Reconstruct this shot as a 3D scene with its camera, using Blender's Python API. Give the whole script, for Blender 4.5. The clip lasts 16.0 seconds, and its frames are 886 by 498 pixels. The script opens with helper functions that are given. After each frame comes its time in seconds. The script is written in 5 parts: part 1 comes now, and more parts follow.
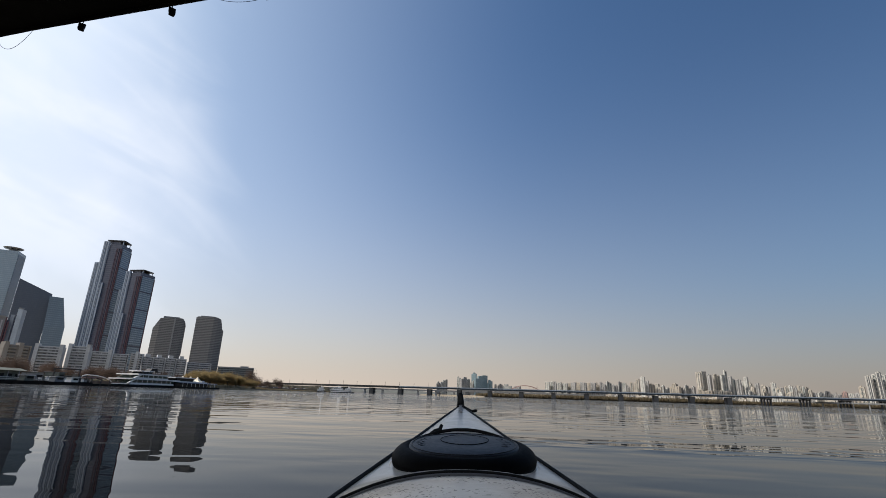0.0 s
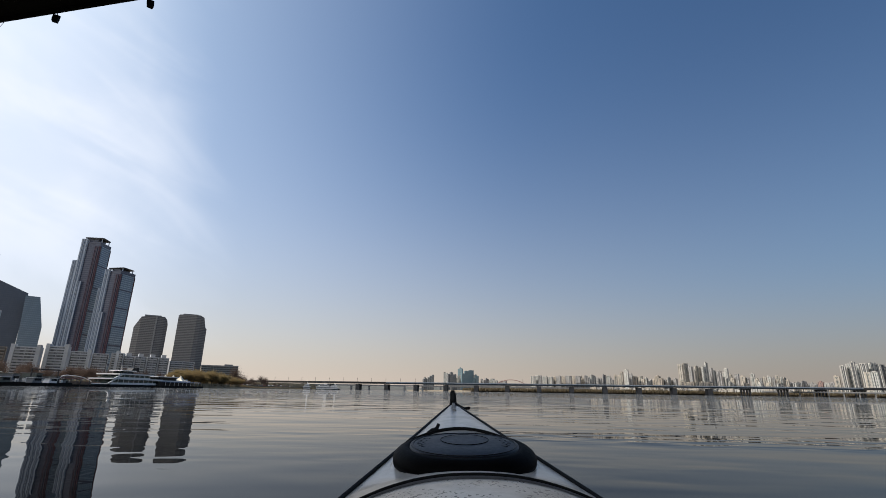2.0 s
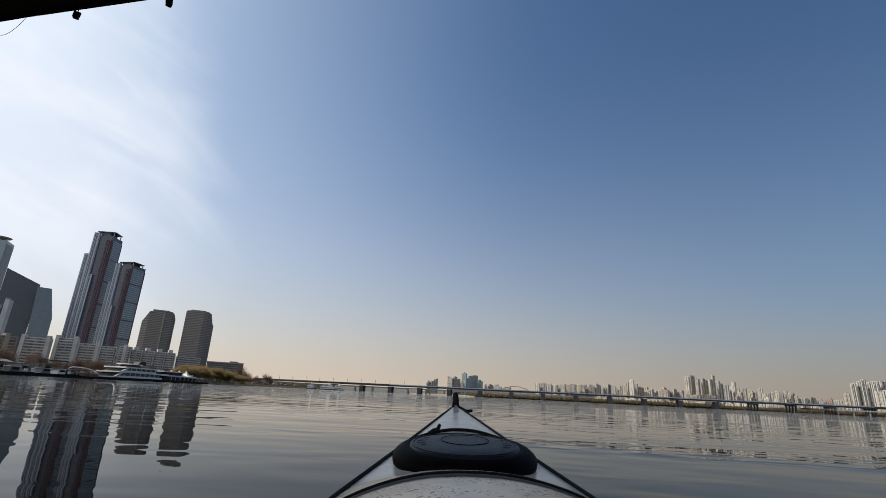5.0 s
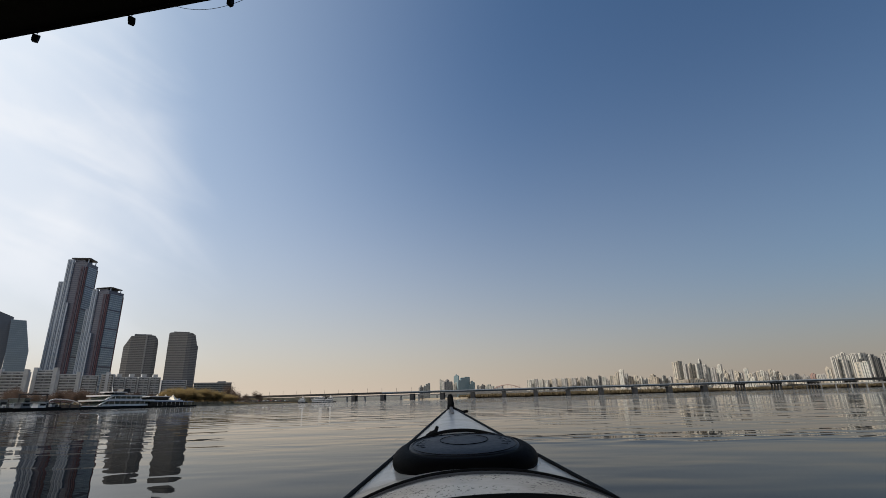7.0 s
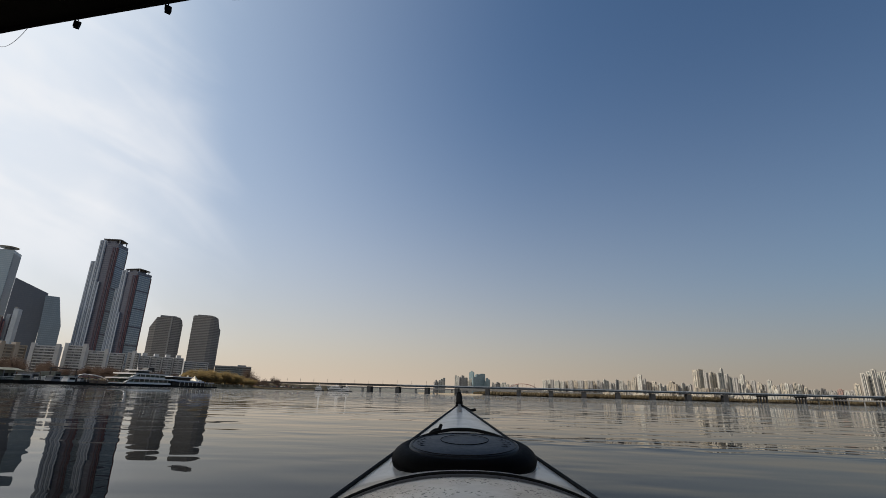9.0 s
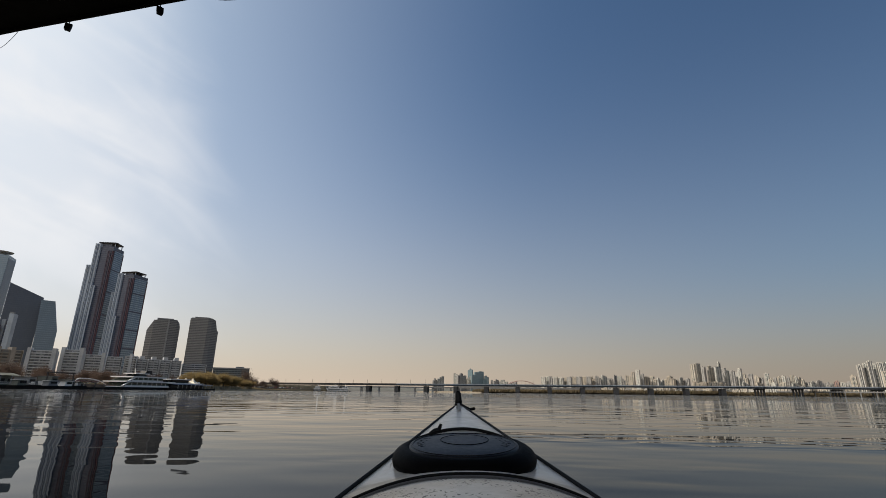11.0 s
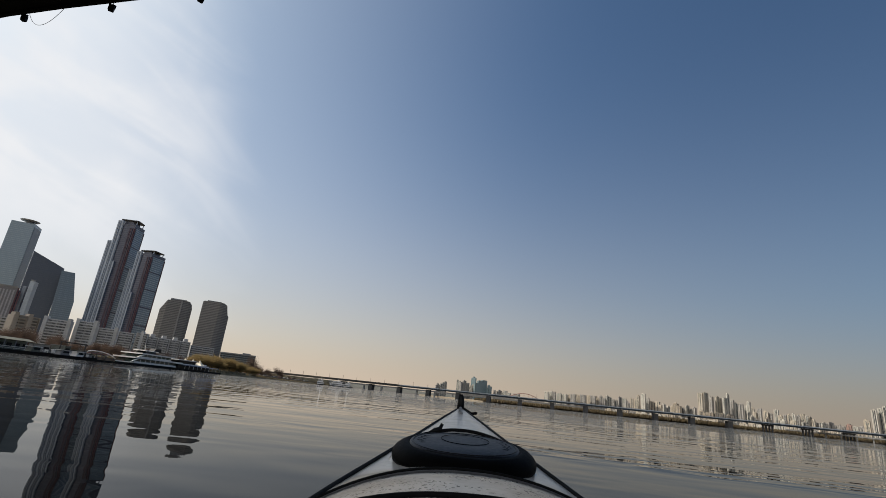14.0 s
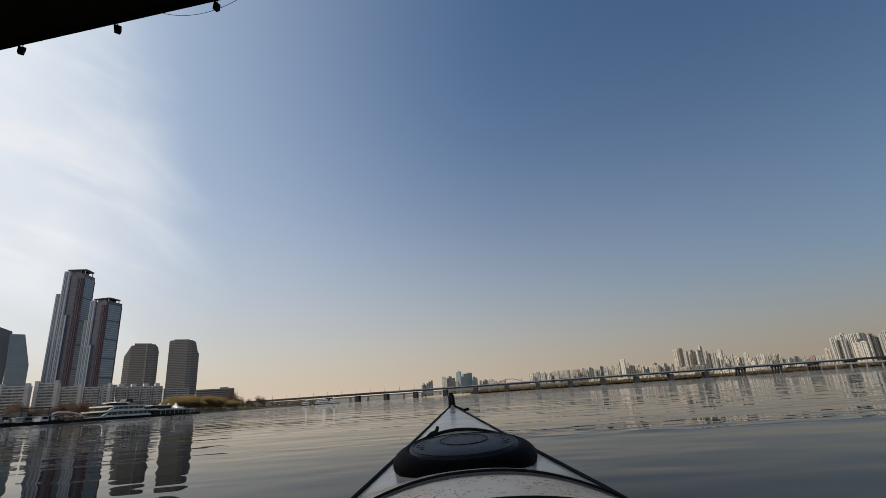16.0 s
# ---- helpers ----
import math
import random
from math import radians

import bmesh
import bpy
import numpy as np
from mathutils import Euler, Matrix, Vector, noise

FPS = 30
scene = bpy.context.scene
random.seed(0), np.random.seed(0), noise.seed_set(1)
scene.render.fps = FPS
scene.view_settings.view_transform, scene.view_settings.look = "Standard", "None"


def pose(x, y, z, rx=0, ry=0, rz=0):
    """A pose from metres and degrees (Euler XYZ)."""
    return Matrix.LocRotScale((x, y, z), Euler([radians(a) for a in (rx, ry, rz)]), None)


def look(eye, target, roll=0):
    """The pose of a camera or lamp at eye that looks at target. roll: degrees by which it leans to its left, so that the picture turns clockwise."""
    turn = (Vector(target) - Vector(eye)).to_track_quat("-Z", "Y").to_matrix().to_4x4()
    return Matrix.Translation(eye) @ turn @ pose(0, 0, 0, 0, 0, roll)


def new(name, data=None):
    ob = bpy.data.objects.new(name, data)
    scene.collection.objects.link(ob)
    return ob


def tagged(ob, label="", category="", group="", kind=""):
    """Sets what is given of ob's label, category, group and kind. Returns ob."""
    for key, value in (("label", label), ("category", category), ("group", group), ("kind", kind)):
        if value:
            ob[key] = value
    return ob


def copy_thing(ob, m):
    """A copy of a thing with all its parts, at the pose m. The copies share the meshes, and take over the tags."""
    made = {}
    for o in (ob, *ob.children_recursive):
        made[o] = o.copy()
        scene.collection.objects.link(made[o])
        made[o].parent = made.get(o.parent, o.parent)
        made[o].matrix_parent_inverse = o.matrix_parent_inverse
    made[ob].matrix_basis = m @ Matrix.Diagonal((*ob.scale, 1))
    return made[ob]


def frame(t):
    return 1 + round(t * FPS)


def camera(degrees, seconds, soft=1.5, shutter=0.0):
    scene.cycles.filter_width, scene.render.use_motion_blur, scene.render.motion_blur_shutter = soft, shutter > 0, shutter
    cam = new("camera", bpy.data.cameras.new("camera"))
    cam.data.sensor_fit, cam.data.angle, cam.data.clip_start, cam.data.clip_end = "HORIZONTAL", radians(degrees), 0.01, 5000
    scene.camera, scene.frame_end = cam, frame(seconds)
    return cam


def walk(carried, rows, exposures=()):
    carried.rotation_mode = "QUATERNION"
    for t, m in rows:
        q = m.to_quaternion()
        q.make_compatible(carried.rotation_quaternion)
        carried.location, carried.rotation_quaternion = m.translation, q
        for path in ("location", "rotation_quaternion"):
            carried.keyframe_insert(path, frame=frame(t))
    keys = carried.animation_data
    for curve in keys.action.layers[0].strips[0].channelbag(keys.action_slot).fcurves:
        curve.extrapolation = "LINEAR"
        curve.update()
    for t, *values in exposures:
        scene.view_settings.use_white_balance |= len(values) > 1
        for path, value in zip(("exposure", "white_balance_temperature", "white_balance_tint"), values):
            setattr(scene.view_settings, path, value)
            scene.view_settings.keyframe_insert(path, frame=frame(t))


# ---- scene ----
cam = camera(86.05, 16.0, soft=0.85)
walk(cam, [
    (0, pose(0.0130, 0.0001, 0.4184, 107.162, -1.684, 2.490)),
    (0.5, pose(-0.0003, 0.0035, 0.4124, 107.529, -0.878, 1.622)),
    (1, pose(-0.0126, 0.0022, 0.4141, 107.411, -1.589, 0.966)),
    (1.5, pose(-0.0151, -0.0016, 0.4217, 106.980, -1.677, 0.846)),
    (2, pose(-0.0123, -0.0043, 0.4279, 106.665, -0.852, 0.936)),
    (2.5, pose(-0.0061, -0.0038, 0.4270, 106.800, 1.352, 1.063)),
    (3, pose(0.0031, -0.0006, 0.4182, 107.363, 3.414, 1.411)),
    (3.5, pose(0.0073, 0.0036, 0.4113, 107.692, 1.839, 1.822)),
    (4, pose(0.0057, 0.0025, 0.4139, 107.418, -1.602, 2.042)),
    (4.2, pose(0.0037, -0.0004, 0.4193, 107.082, -2.435, 2.020)),
    (6.3, pose(-0.0235, 0.0024, 0.4116, 107.553, -1.747, 0.331)),
    (6.5, pose(-0.0224, 0.0033, 0.4100, 107.667, -1.136, 0.335)),
    (7, pose(-0.0148, 0.0017, 0.4141, 107.527, 1.487, 0.548)),
    (7.5, pose(-0.0136, -0.0030, 0.4252, 106.834, -0.434, 0.813)),
    (8, pose(-0.0010, -0.0069, 0.4325, 106.525, 2.149, 1.271)),
    (8.5, pose(0.0084, -0.0023, 0.4247, 106.885, 0.383, 2.014)),
    (8.7, pose(0.0083, -0.0010, 0.4212, 107.005, -1.619, 2.215)),
    (10.8, pose(0.0119, -0.0036, 0.4271, 106.737, -0.081, 2.269)),
    (11, pose(0.0081, -0.0028, 0.4256, 106.799, -0.629, 2.104)),
    (11.5, pose(0.0043, -0.0008, 0.4219, 107.041, 0.262, 1.788)),
    (12, pose(0.0025, 0.0009, 0.4183, 107.219, -0.198, 1.725)),
    (12.5, pose(0.0025, -0.0003, 0.4195, 107.079, -2.222, 1.928)),
    (13, pose(0.0045, -0.0020, 0.4203, 106.976, -3.666, 2.198)),
    (13.5, pose(0.0070, -0.0001, 0.4150, 107.257, -4.135, 2.367)),
    (14, pose(0.0035, -0.0008, 0.4118, 107.375, -5.801, 2.304)),
    (14.5, pose(-0.0037, -0.0068, 0.4172, 106.989, -7.822, 2.125)),
    (15, pose(-0.0042, -0.0059, 0.4257, 106.627, -4.945, 1.848)),
    (15.5, pose(-0.0042, -0.0030, 0.4262, 106.779, -0.310, 1.348)),
    (16, pose(-0.0047, -0.0028, 0.4214, 107.197, 3.751, 0.916)),
], [(0.0, 0.12, 6150, 11), (2.0, 0.11, 6150, 11), (4.0, 0.09, 6250, 11), (6.5, 0.04, 6450, 10), (11.0, -0.02, 6680, 10), (16.0, -0.02, 6700, 10)])

# ---------------------------------------------------------------- light
SUN_AZ, SUN_EL = -72.0, 42.0          # degrees: clockwise from +y, above the horizon
sun_way = Vector((math.sin(radians(SUN_AZ)) * math.cos(radians(SUN_EL)),
                  math.cos(radians(SUN_AZ)) * math.cos(radians(SUN_EL)), math.sin(radians(SUN_EL))))
sun = new("sun", bpy.data.lights.new("sun", "SUN"))
sun.data.energy, sun.data.angle, sun.data.color = 5.0, radians(0.6), (1.0, 0.93, 0.82)
sun.matrix_world = look((0, 0, 60), tuple(Vector((0, 0, 60)) - sun_way))


class Nodes:
    """A short way to write node trees: n = Nodes(tree); n.math("ADD", a, b)."""

    def __init__(self, tree):
        self.tree = tree
        tree.nodes.clear()

    def put(self, kind):
        return self.tree.nodes.new(kind)

    def link(self, value, socket):
        if isinstance(value, bpy.types.NodeSocket):
            self.tree.links.new(value, socket)
        else:
            socket.default_value = value
        return socket

    def math(self, op, a, b=0.0, c=0.0, clamp=False):
        node = self.put("ShaderNodeMath")
        node.operation, node.use_clamp = op, clamp
        for value, socket in zip((a, b, c), node.inputs):
            self.link(value, socket)
        return node.outputs[0]

    def vec(self, op, a, b=(0, 0, 0)):
        node = self.put("ShaderNodeVectorMath")
        node.operation = op
        self.link(a, node.inputs[0])
        self.link(b, node.inputs[1])
        return node.outputs["Value"] if op in ("DOT_PRODUCT", "LENGTH") else node.outputs["Vector"]

    def mix(self, factor, a, b, blend="MIX"):
        node = self.put("ShaderNodeMix")
        node.data_type, node.blend_type = "RGBA", blend
        self.link(factor, node.inputs[0])
        for value, socket in ((a, node.inputs[6]), (b, node.inputs[7])):
            self.link((*value, 1.0) if isinstance(value, tuple) and len(value) == 3 else value, socket)
        return node.outputs[2]

    def ramp(self, value, low, high, to_low=0.0, to_high=1.0):
        node = self.put("ShaderNodeMapRange")
        node.interpolation_type = "SMOOTHSTEP"
        for v, socket in zip((value, low, high, to_low, to_high), node.inputs):
            self.link(v, socket)
        return node.outputs[0]

    def noise(self, vector, scale, detail=3.0, rough=0.5, warp=0.0):
        node = self.put("ShaderNodeTexNoise")
        self.link(vector, node.inputs["Vector"])
        for key, value in (("Scale", scale), ("Detail", detail), ("Roughness", rough), ("Distortion", warp)):
            self.link(value, node.inputs[key])
        return node.outputs["Fac"]


def make_world():
    world = bpy.data.worlds.new("hazy spring sky")
    scene.world, world.use_nodes = world, True
    n = Nodes(world.node_tree)
    sky = n.put("ShaderNodeTexSky")
    sky.sky_type, sky.sun_disc = "NISHITA", False
    sky.sun_elevation, sky.sun_rotation = radians(SUN_EL), radians(SUN_AZ)
    sky.air_density, sky.dust_density, sky.ozone_density, sky.altitude = 1.0, 2.2, 2.0, 30.0
    way = n.put("ShaderNodeTexCoord").outputs["Generated"]
    parts = n.put("ShaderNodeSeparateXYZ")
    n.link(way, parts.inputs[0])
    height = n.math("MAXIMUM", parts.outputs["Z"], 0.0)
    # warm haze that thickens towards the horizon
    haze = n.math("POWER", n.math("SUBTRACT", 1.0, height), HAZE_POWER)
    near_sun = n.vec("DOT_PRODUCT", way, tuple(sun_way))
    far_colour = n.mix(n.ramp(height, 0.05, 0.24), HAZE_FAR, HAZE_HIGH)
    haze_colour = n.mix(n.ramp(near_sun, -0.4, 0.8), far_colour, HAZE_NEAR)
    tinted = n.mix(1.0, sky.outputs[0], SKY_TINT, "MULTIPLY")
    tinted = n.mix(n.ramp(height, 0.25, 0.75, 0.0, 1.0), tinted, n.mix(1.0, tinted, ZENITH_TINT, "MULTIPLY"))
    colour = n.mix(n.math("MULTIPLY", haze, HAZE_MOST), tinted, haze_colour)
    # thin streaked cloud round the sun, ending in a soft edge
    lie = n.put("ShaderNodeCombineXYZ")
    n.link(n.math("MULTIPLY", n.vec("DOT_PRODUCT", way, STREAK_ALONG), 1.5), lie.inputs[0])
    n.link(n.math("MULTIPLY_ADD", n.vec("DOT_PRODUCT", way, STREAK_ACROSS), 4.2, 2.20), lie.inputs[1])
    streaks = n.noise(lie.outputs[0], 2.3, 3.0, 0.5, 0.6)
    puffs = n.noise(way, 6.5, 4.0, 0.55, 0.3)
    cover = n.math("ADD", n.math("MULTIPLY", streaks, 0.60), n.math("MULTIPLY", puffs, 0.40))
    edge = n.vec("DOT_PRODUCT", way, CLOUD_BANK)
    where = n.ramp(n.math("ADD", edge, n.math("MULTIPLY", n.math("SUBTRACT", streaks, 0.5), 0.16)), CLOUD_FROM, CLOUD_TO)
    cloud = n.math("MULTIPLY", n.ramp(cover, 0.41, 0.61, CLOUD_THIN, 0.97), where)
    veil = n.ramp(edge, VEIL_FROM, VEIL_TO, 0.0, VEIL_MOST)
    cloud = n.math("SUBTRACT", 1.0, n.math("MULTIPLY", n.math("SUBTRACT", 1.0, cloud), n.math("SUBTRACT", 1.0, veil)))
    cloud = n.math("MULTIPLY", cloud, n.ramp(height, -0.05, 0.3))
    colour = n.mix(cloud, colour, CLOUD)
    back = n.put("ShaderNodeBackground")
    n.link(colour, back.inputs["Color"])
    back.inputs["Strength"].default_value = SKY_STRENGTH
    n.link(back.outputs[0], n.put("ShaderNodeOutputWorld").inputs[0])


SKY_STRENGTH = 0.10
SKY_TINT = (0.62, 0.84, 0.97)
ZENITH_TINT = (0.86, 0.88, 0.91)
HAZE_POWER, HAZE_MOST = 4.45, 0.95
HAZE_FAR, HAZE_HIGH, HAZE_NEAR = (3.48, 2.90, 2.36), (2.56, 2.90, 3.12), (7.75, 6.38, 5.08)
CLOUD = (8.6, 8.85, 9.3)
CLOUD_BANK = (-0.838, -0.480, -0.255)          # the normal of the cloud's edge
CLOUD_FROM, CLOUD_TO, CLOUD_THIN = -0.15, 0.14, 0.60
VEIL_FROM, VEIL_TO, VEIL_MOST = -0.70, 0.10, 0.20
STREAK_ALONG, STREAK_ACROSS = (0.769, 0.213, -0.604), (0.640, -0.199, 0.744)
make_world()


# ---------------------------------------------------------------- materials
def surface(name, colour, rough=0.6, metal=0.0, vary=0.18, scale=1.0, bump=0.0, second=None, grain=8.0, coat=0.0, gloss=0.5, specks=0.0):
    """A worn surface: colour varied at two scales, uneven gloss, fine relief. scale: patches a metre."""
    m = bpy.data.materials.new(name)
    m.use_nodes = True
    n = Nodes(m.node_tree)
    place = n.put("ShaderNodeTexCoord").outputs["Object"]
    own = n.put("ShaderNodeObjectInfo").outputs["Random"]
    large = n.noise(place, scale, 4.0, 0.55, 0.3)
    small = n.noise(place, scale * grain, 3.0, 0.6)
    both = n.math("ADD", n.math("MULTIPLY", large, 0.6), n.math("MULTIPLY", small, 0.4))
    dark = tuple(c * (1 - vary) for c in colour)
    light = second or tuple(min(1.0, c * (1 + vary)) for c in colour)
    col = n.mix(n.ramp(both, 0.3, 0.7), dark, light)
    col = n.mix(1.0, col, n.mix(own, (0.92, 0.92, 0.92), (1.0, 1.0, 1.0)), "MULTIPLY")
    if specks:
        spots = n.ramp(n.noise(place, specks, 3.0, 0.6), 0.58, 0.64)
        spots = n.math("MULTIPLY", spots, n.ramp(large, 0.48, 0.58))
        col = n.mix(n.math("MULTIPLY", spots, 0.8), col, (0.10, 0.09, 0.08))
    shader = n.put("ShaderNodeBsdfPrincipled")
    shader.inputs["Specular IOR Level"].default_value = gloss
    n.link(col, shader.inputs["Base Color"])
    n.link(n.math("ADD", rough, n.math("MULTIPLY", n.math("SUBTRACT", small, 0.5), 0.25), clamp=True), shader.inputs["Roughness"])
    shader.inputs["Metallic"].default_value = metal
    shader.inputs["Coat Weight"].default_value = coat
    if bump:
        b = n.put("ShaderNodeBump")
        b.inputs["Strength"].default_value, b.inputs["Distance"].default_value = 0.6, bump
        n.link(both, b.inputs["Height"])
        n.link(b.outputs[0], shader.inputs["Normal"])
    n.link(shader.outputs[0], n.put("ShaderNodeOutputMaterial").inputs[0])
    return m


def facade(name, wall, glass, floor=3.6, bay=3.0, sill=0.35, pier=0.25, gloss=0.12, wall_rough=0.6, blinds=0.25):
    """Storeys of windows in a wall. floor, bay: metres; sill, pier: the share of wall in a storey's height and a bay's width."""
    m = bpy.data.materials.new(name)
    m.use_nodes = True
    n = Nodes(m.node_tree)
    coord = n.put("ShaderNodeTexCoord")
    p, q = n.put("ShaderNodeSeparateXYZ"), n.put("ShaderNodeSeparateXYZ")
    n.link(coord.outputs["Object"], p.inputs[0])
    n.link(coord.outputs["Normal"], q.inputs[0])
    along = n.math("ADD", n.math("MULTIPLY", p.outputs[0], n.math("ABSOLUTE", q.outputs[1])),
                   n.math("MULTIPLY", p.outputs[1], n.math("ABSOLUTE", q.outputs[0])))
    u, v = n.math("DIVIDE", along, bay), n.math("DIVIDE", p.outputs[2], floor)
    inside = n.math("MULTIPLY", n.math("GREATER_THAN", n.math("FRACT", u), pier), n.math("GREATER_THAN", n.math("FRACT", v), sill))
    cell = n.put("ShaderNodeCombineXYZ")
    n.link(n.math("FLOOR", u), cell.inputs[0])
    n.link(n.math("FLOOR", v), cell.inputs[1])
    chance = n.put("ShaderNodeTexWhiteNoise")
    n.link(cell.outputs[0], chance.inputs["Vector"])
    wear = n.noise(coord.outputs["Object"], 0.06, 5.0, 0.6)
    fine = n.noise(coord.outputs["Object"], 0.9, 3.0, 0.6)
    tone = n.math("ADD", n.math("MULTIPLY", wear, 0.6), n.math("MULTIPLY", fine, 0.4))
    plain = n.mix(n.ramp(tone, 0.3, 0.7), tuple(c * 0.84 for c in wall), tuple(min(1, c * 1.12) for c in wall))
    pane = n.mix(n.math("MULTIPLY", n.math("POWER", chance.outputs[0], 3.0), blinds), glass, (0.42, 0.42, 0.40))
    shader = n.put("ShaderNodeBsdfPrincipled")
    n.link(n.mix(inside, plain, pane), shader.inputs["Base Color"])
    n.link(n.math("ADD", wall_rough, n.math("MULTIPLY", inside, gloss - wall_rough)), shader.inputs["Roughness"])
    b = n.put("ShaderNodeBump")
    b.inputs["Strength"].default_value, b.inputs["Distance"].default_value = 0.4, 0.15
    n.link(n.math("SUBTRACT", 1.0, inside), b.inputs["Height"])
    n.link(b.outputs[0], shader.inputs["Normal"])
    n.link(shader.outputs[0], n.put("ShaderNodeOutputMaterial").inputs[0])
    return m


def water_material():
    m = bpy.data.materials.new("calm river water")
    m.use_nodes = True
    n = Nodes(m.node_tree)
    place = n.put("ShaderNodeTexCoord").outputs["Object"]
    stretch = n.put("ShaderNodeMapping")
    n.link(place, stretch.inputs["Vector"])
    stretch.inputs["Rotation"].default_value = (0, 0, radians(12))
    stretch.inputs["Scale"].default_value = (0.55, 1.0, 1.0)
    swell = n.noise(stretch.outputs[0], 0.34, 1.0, 0.4, 0.3)
    waves = n.noise(stretch.outputs[0], 1.5, 1.0, 0.4, 0.4)
    chop = n.noise(stretch.outputs[0], 3.6, 1.0, 0.4, 0.3)
    away = n.vec("LENGTH", place)
    # glassy round the kayak, rougher out on the open river, in broad gusts
    open_river = n.ramp(away, 4.0, 60.0, 0.58, 3.3)
    gusts = n.ramp(n.noise(n.vec("MULTIPLY", place, (0.35, 1.0, 1.0)), 0.06, 3.0, 0.5, 0.4), 0.38, 0.62, 0.5, 1.4)
    tall = n.math("ADD", n.math("MULTIPLY", swell, WATER_SWELL), n.math("MULTIPLY", waves, WATER_WAVES))
    tall = n.math("MULTIPLY", tall, n.math("MULTIPLY", open_river, gusts))
    long_crests = n.put("ShaderNodeMapping")
    n.link(place, long_crests.inputs["Vector"])
    long_crests.inputs["Rotation"].default_value, long_crests.inputs["Scale"].default_value = (0, 0, radians(-5)), (0.15, 1.0, 1.0)
    rollers = n.noise(long_crests.outputs[0], 0.85, 1.0, 0.4, 0.25)
    tall = n.math("ADD", tall, n.math("MULTIPLY", rollers, n.ramp(away, 5.0, 30.0, 0.0, WATER_ROLLERS)))
    # the dying wake of a boat crosses the calm water ahead
    parts = n.put("ShaderNodeSeparateXYZ")
    n.link(place, parts.inputs[0])
    across = n.math("ADD", n.vec("DOT_PRODUCT", place, (0.10, 0.995, 0.0)), n.math("MULTIPLY", n.noise(place, 0.45, 2.0, 0.5), 2.2))
    wake = n.math("MULTIPLY", n.ramp(across, 5.4, 6.2), n.ramp(across, 7.2, 6.4))
    wake = n.math("MULTIPLY", wake, n.ramp(parts.outputs[0], -1.5, 1.2, 0.10, 1.0))
    patches = n.ramp(n.noise(n.vec("MULTIPLY", place, (0.30, 1.0, 1.0)), 0.42, 2.0, 0.5, 0.5), 0.46, 0.66, 0.15, 1.5)
    rush = n.math("ADD", n.math("MULTIPLY", wake, WATER_WAKE), n.math("MULTIPLY", patches, n.ramp(away, 5.0, 55.0, 0.10 * WATER_CHOP, WATER_CHOP)))
    tall = n.math("ADD", tall, n.math("MULTIPLY", chop, rush))
    b = n.put("ShaderNodeBump")
    b.inputs["Strength"].default_value, b.inputs["Distance"].default_value = 1.0, 1.0
    n.link(tall, b.inputs["Height"])
    silt = n.noise(place, 0.03, 4.0, 0.6)
    shader = n.put("ShaderNodeBsdfPrincipled")
    n.link(n.mix(silt, (0.0112, 0.0106, 0.0080), (0.0158, 0.0147, 0.0111)), shader.inputs["Base Color"])
    shader.inputs["Roughness"].default_value = 0.012
    shader.inputs["IOR"].default_value = 1.102
    n.link(b.outputs[0], shader.inputs["Normal"])
    n.link(shader.outputs[0], n.put("ShaderNodeOutputMaterial").inputs[0])
    return m


WATER_SWELL, WATER_WAVES, WATER_WAKE, WATER_CHOP, WATER_ROLLERS = 0.050, 0.036, 0.026, 0.036, 0.060


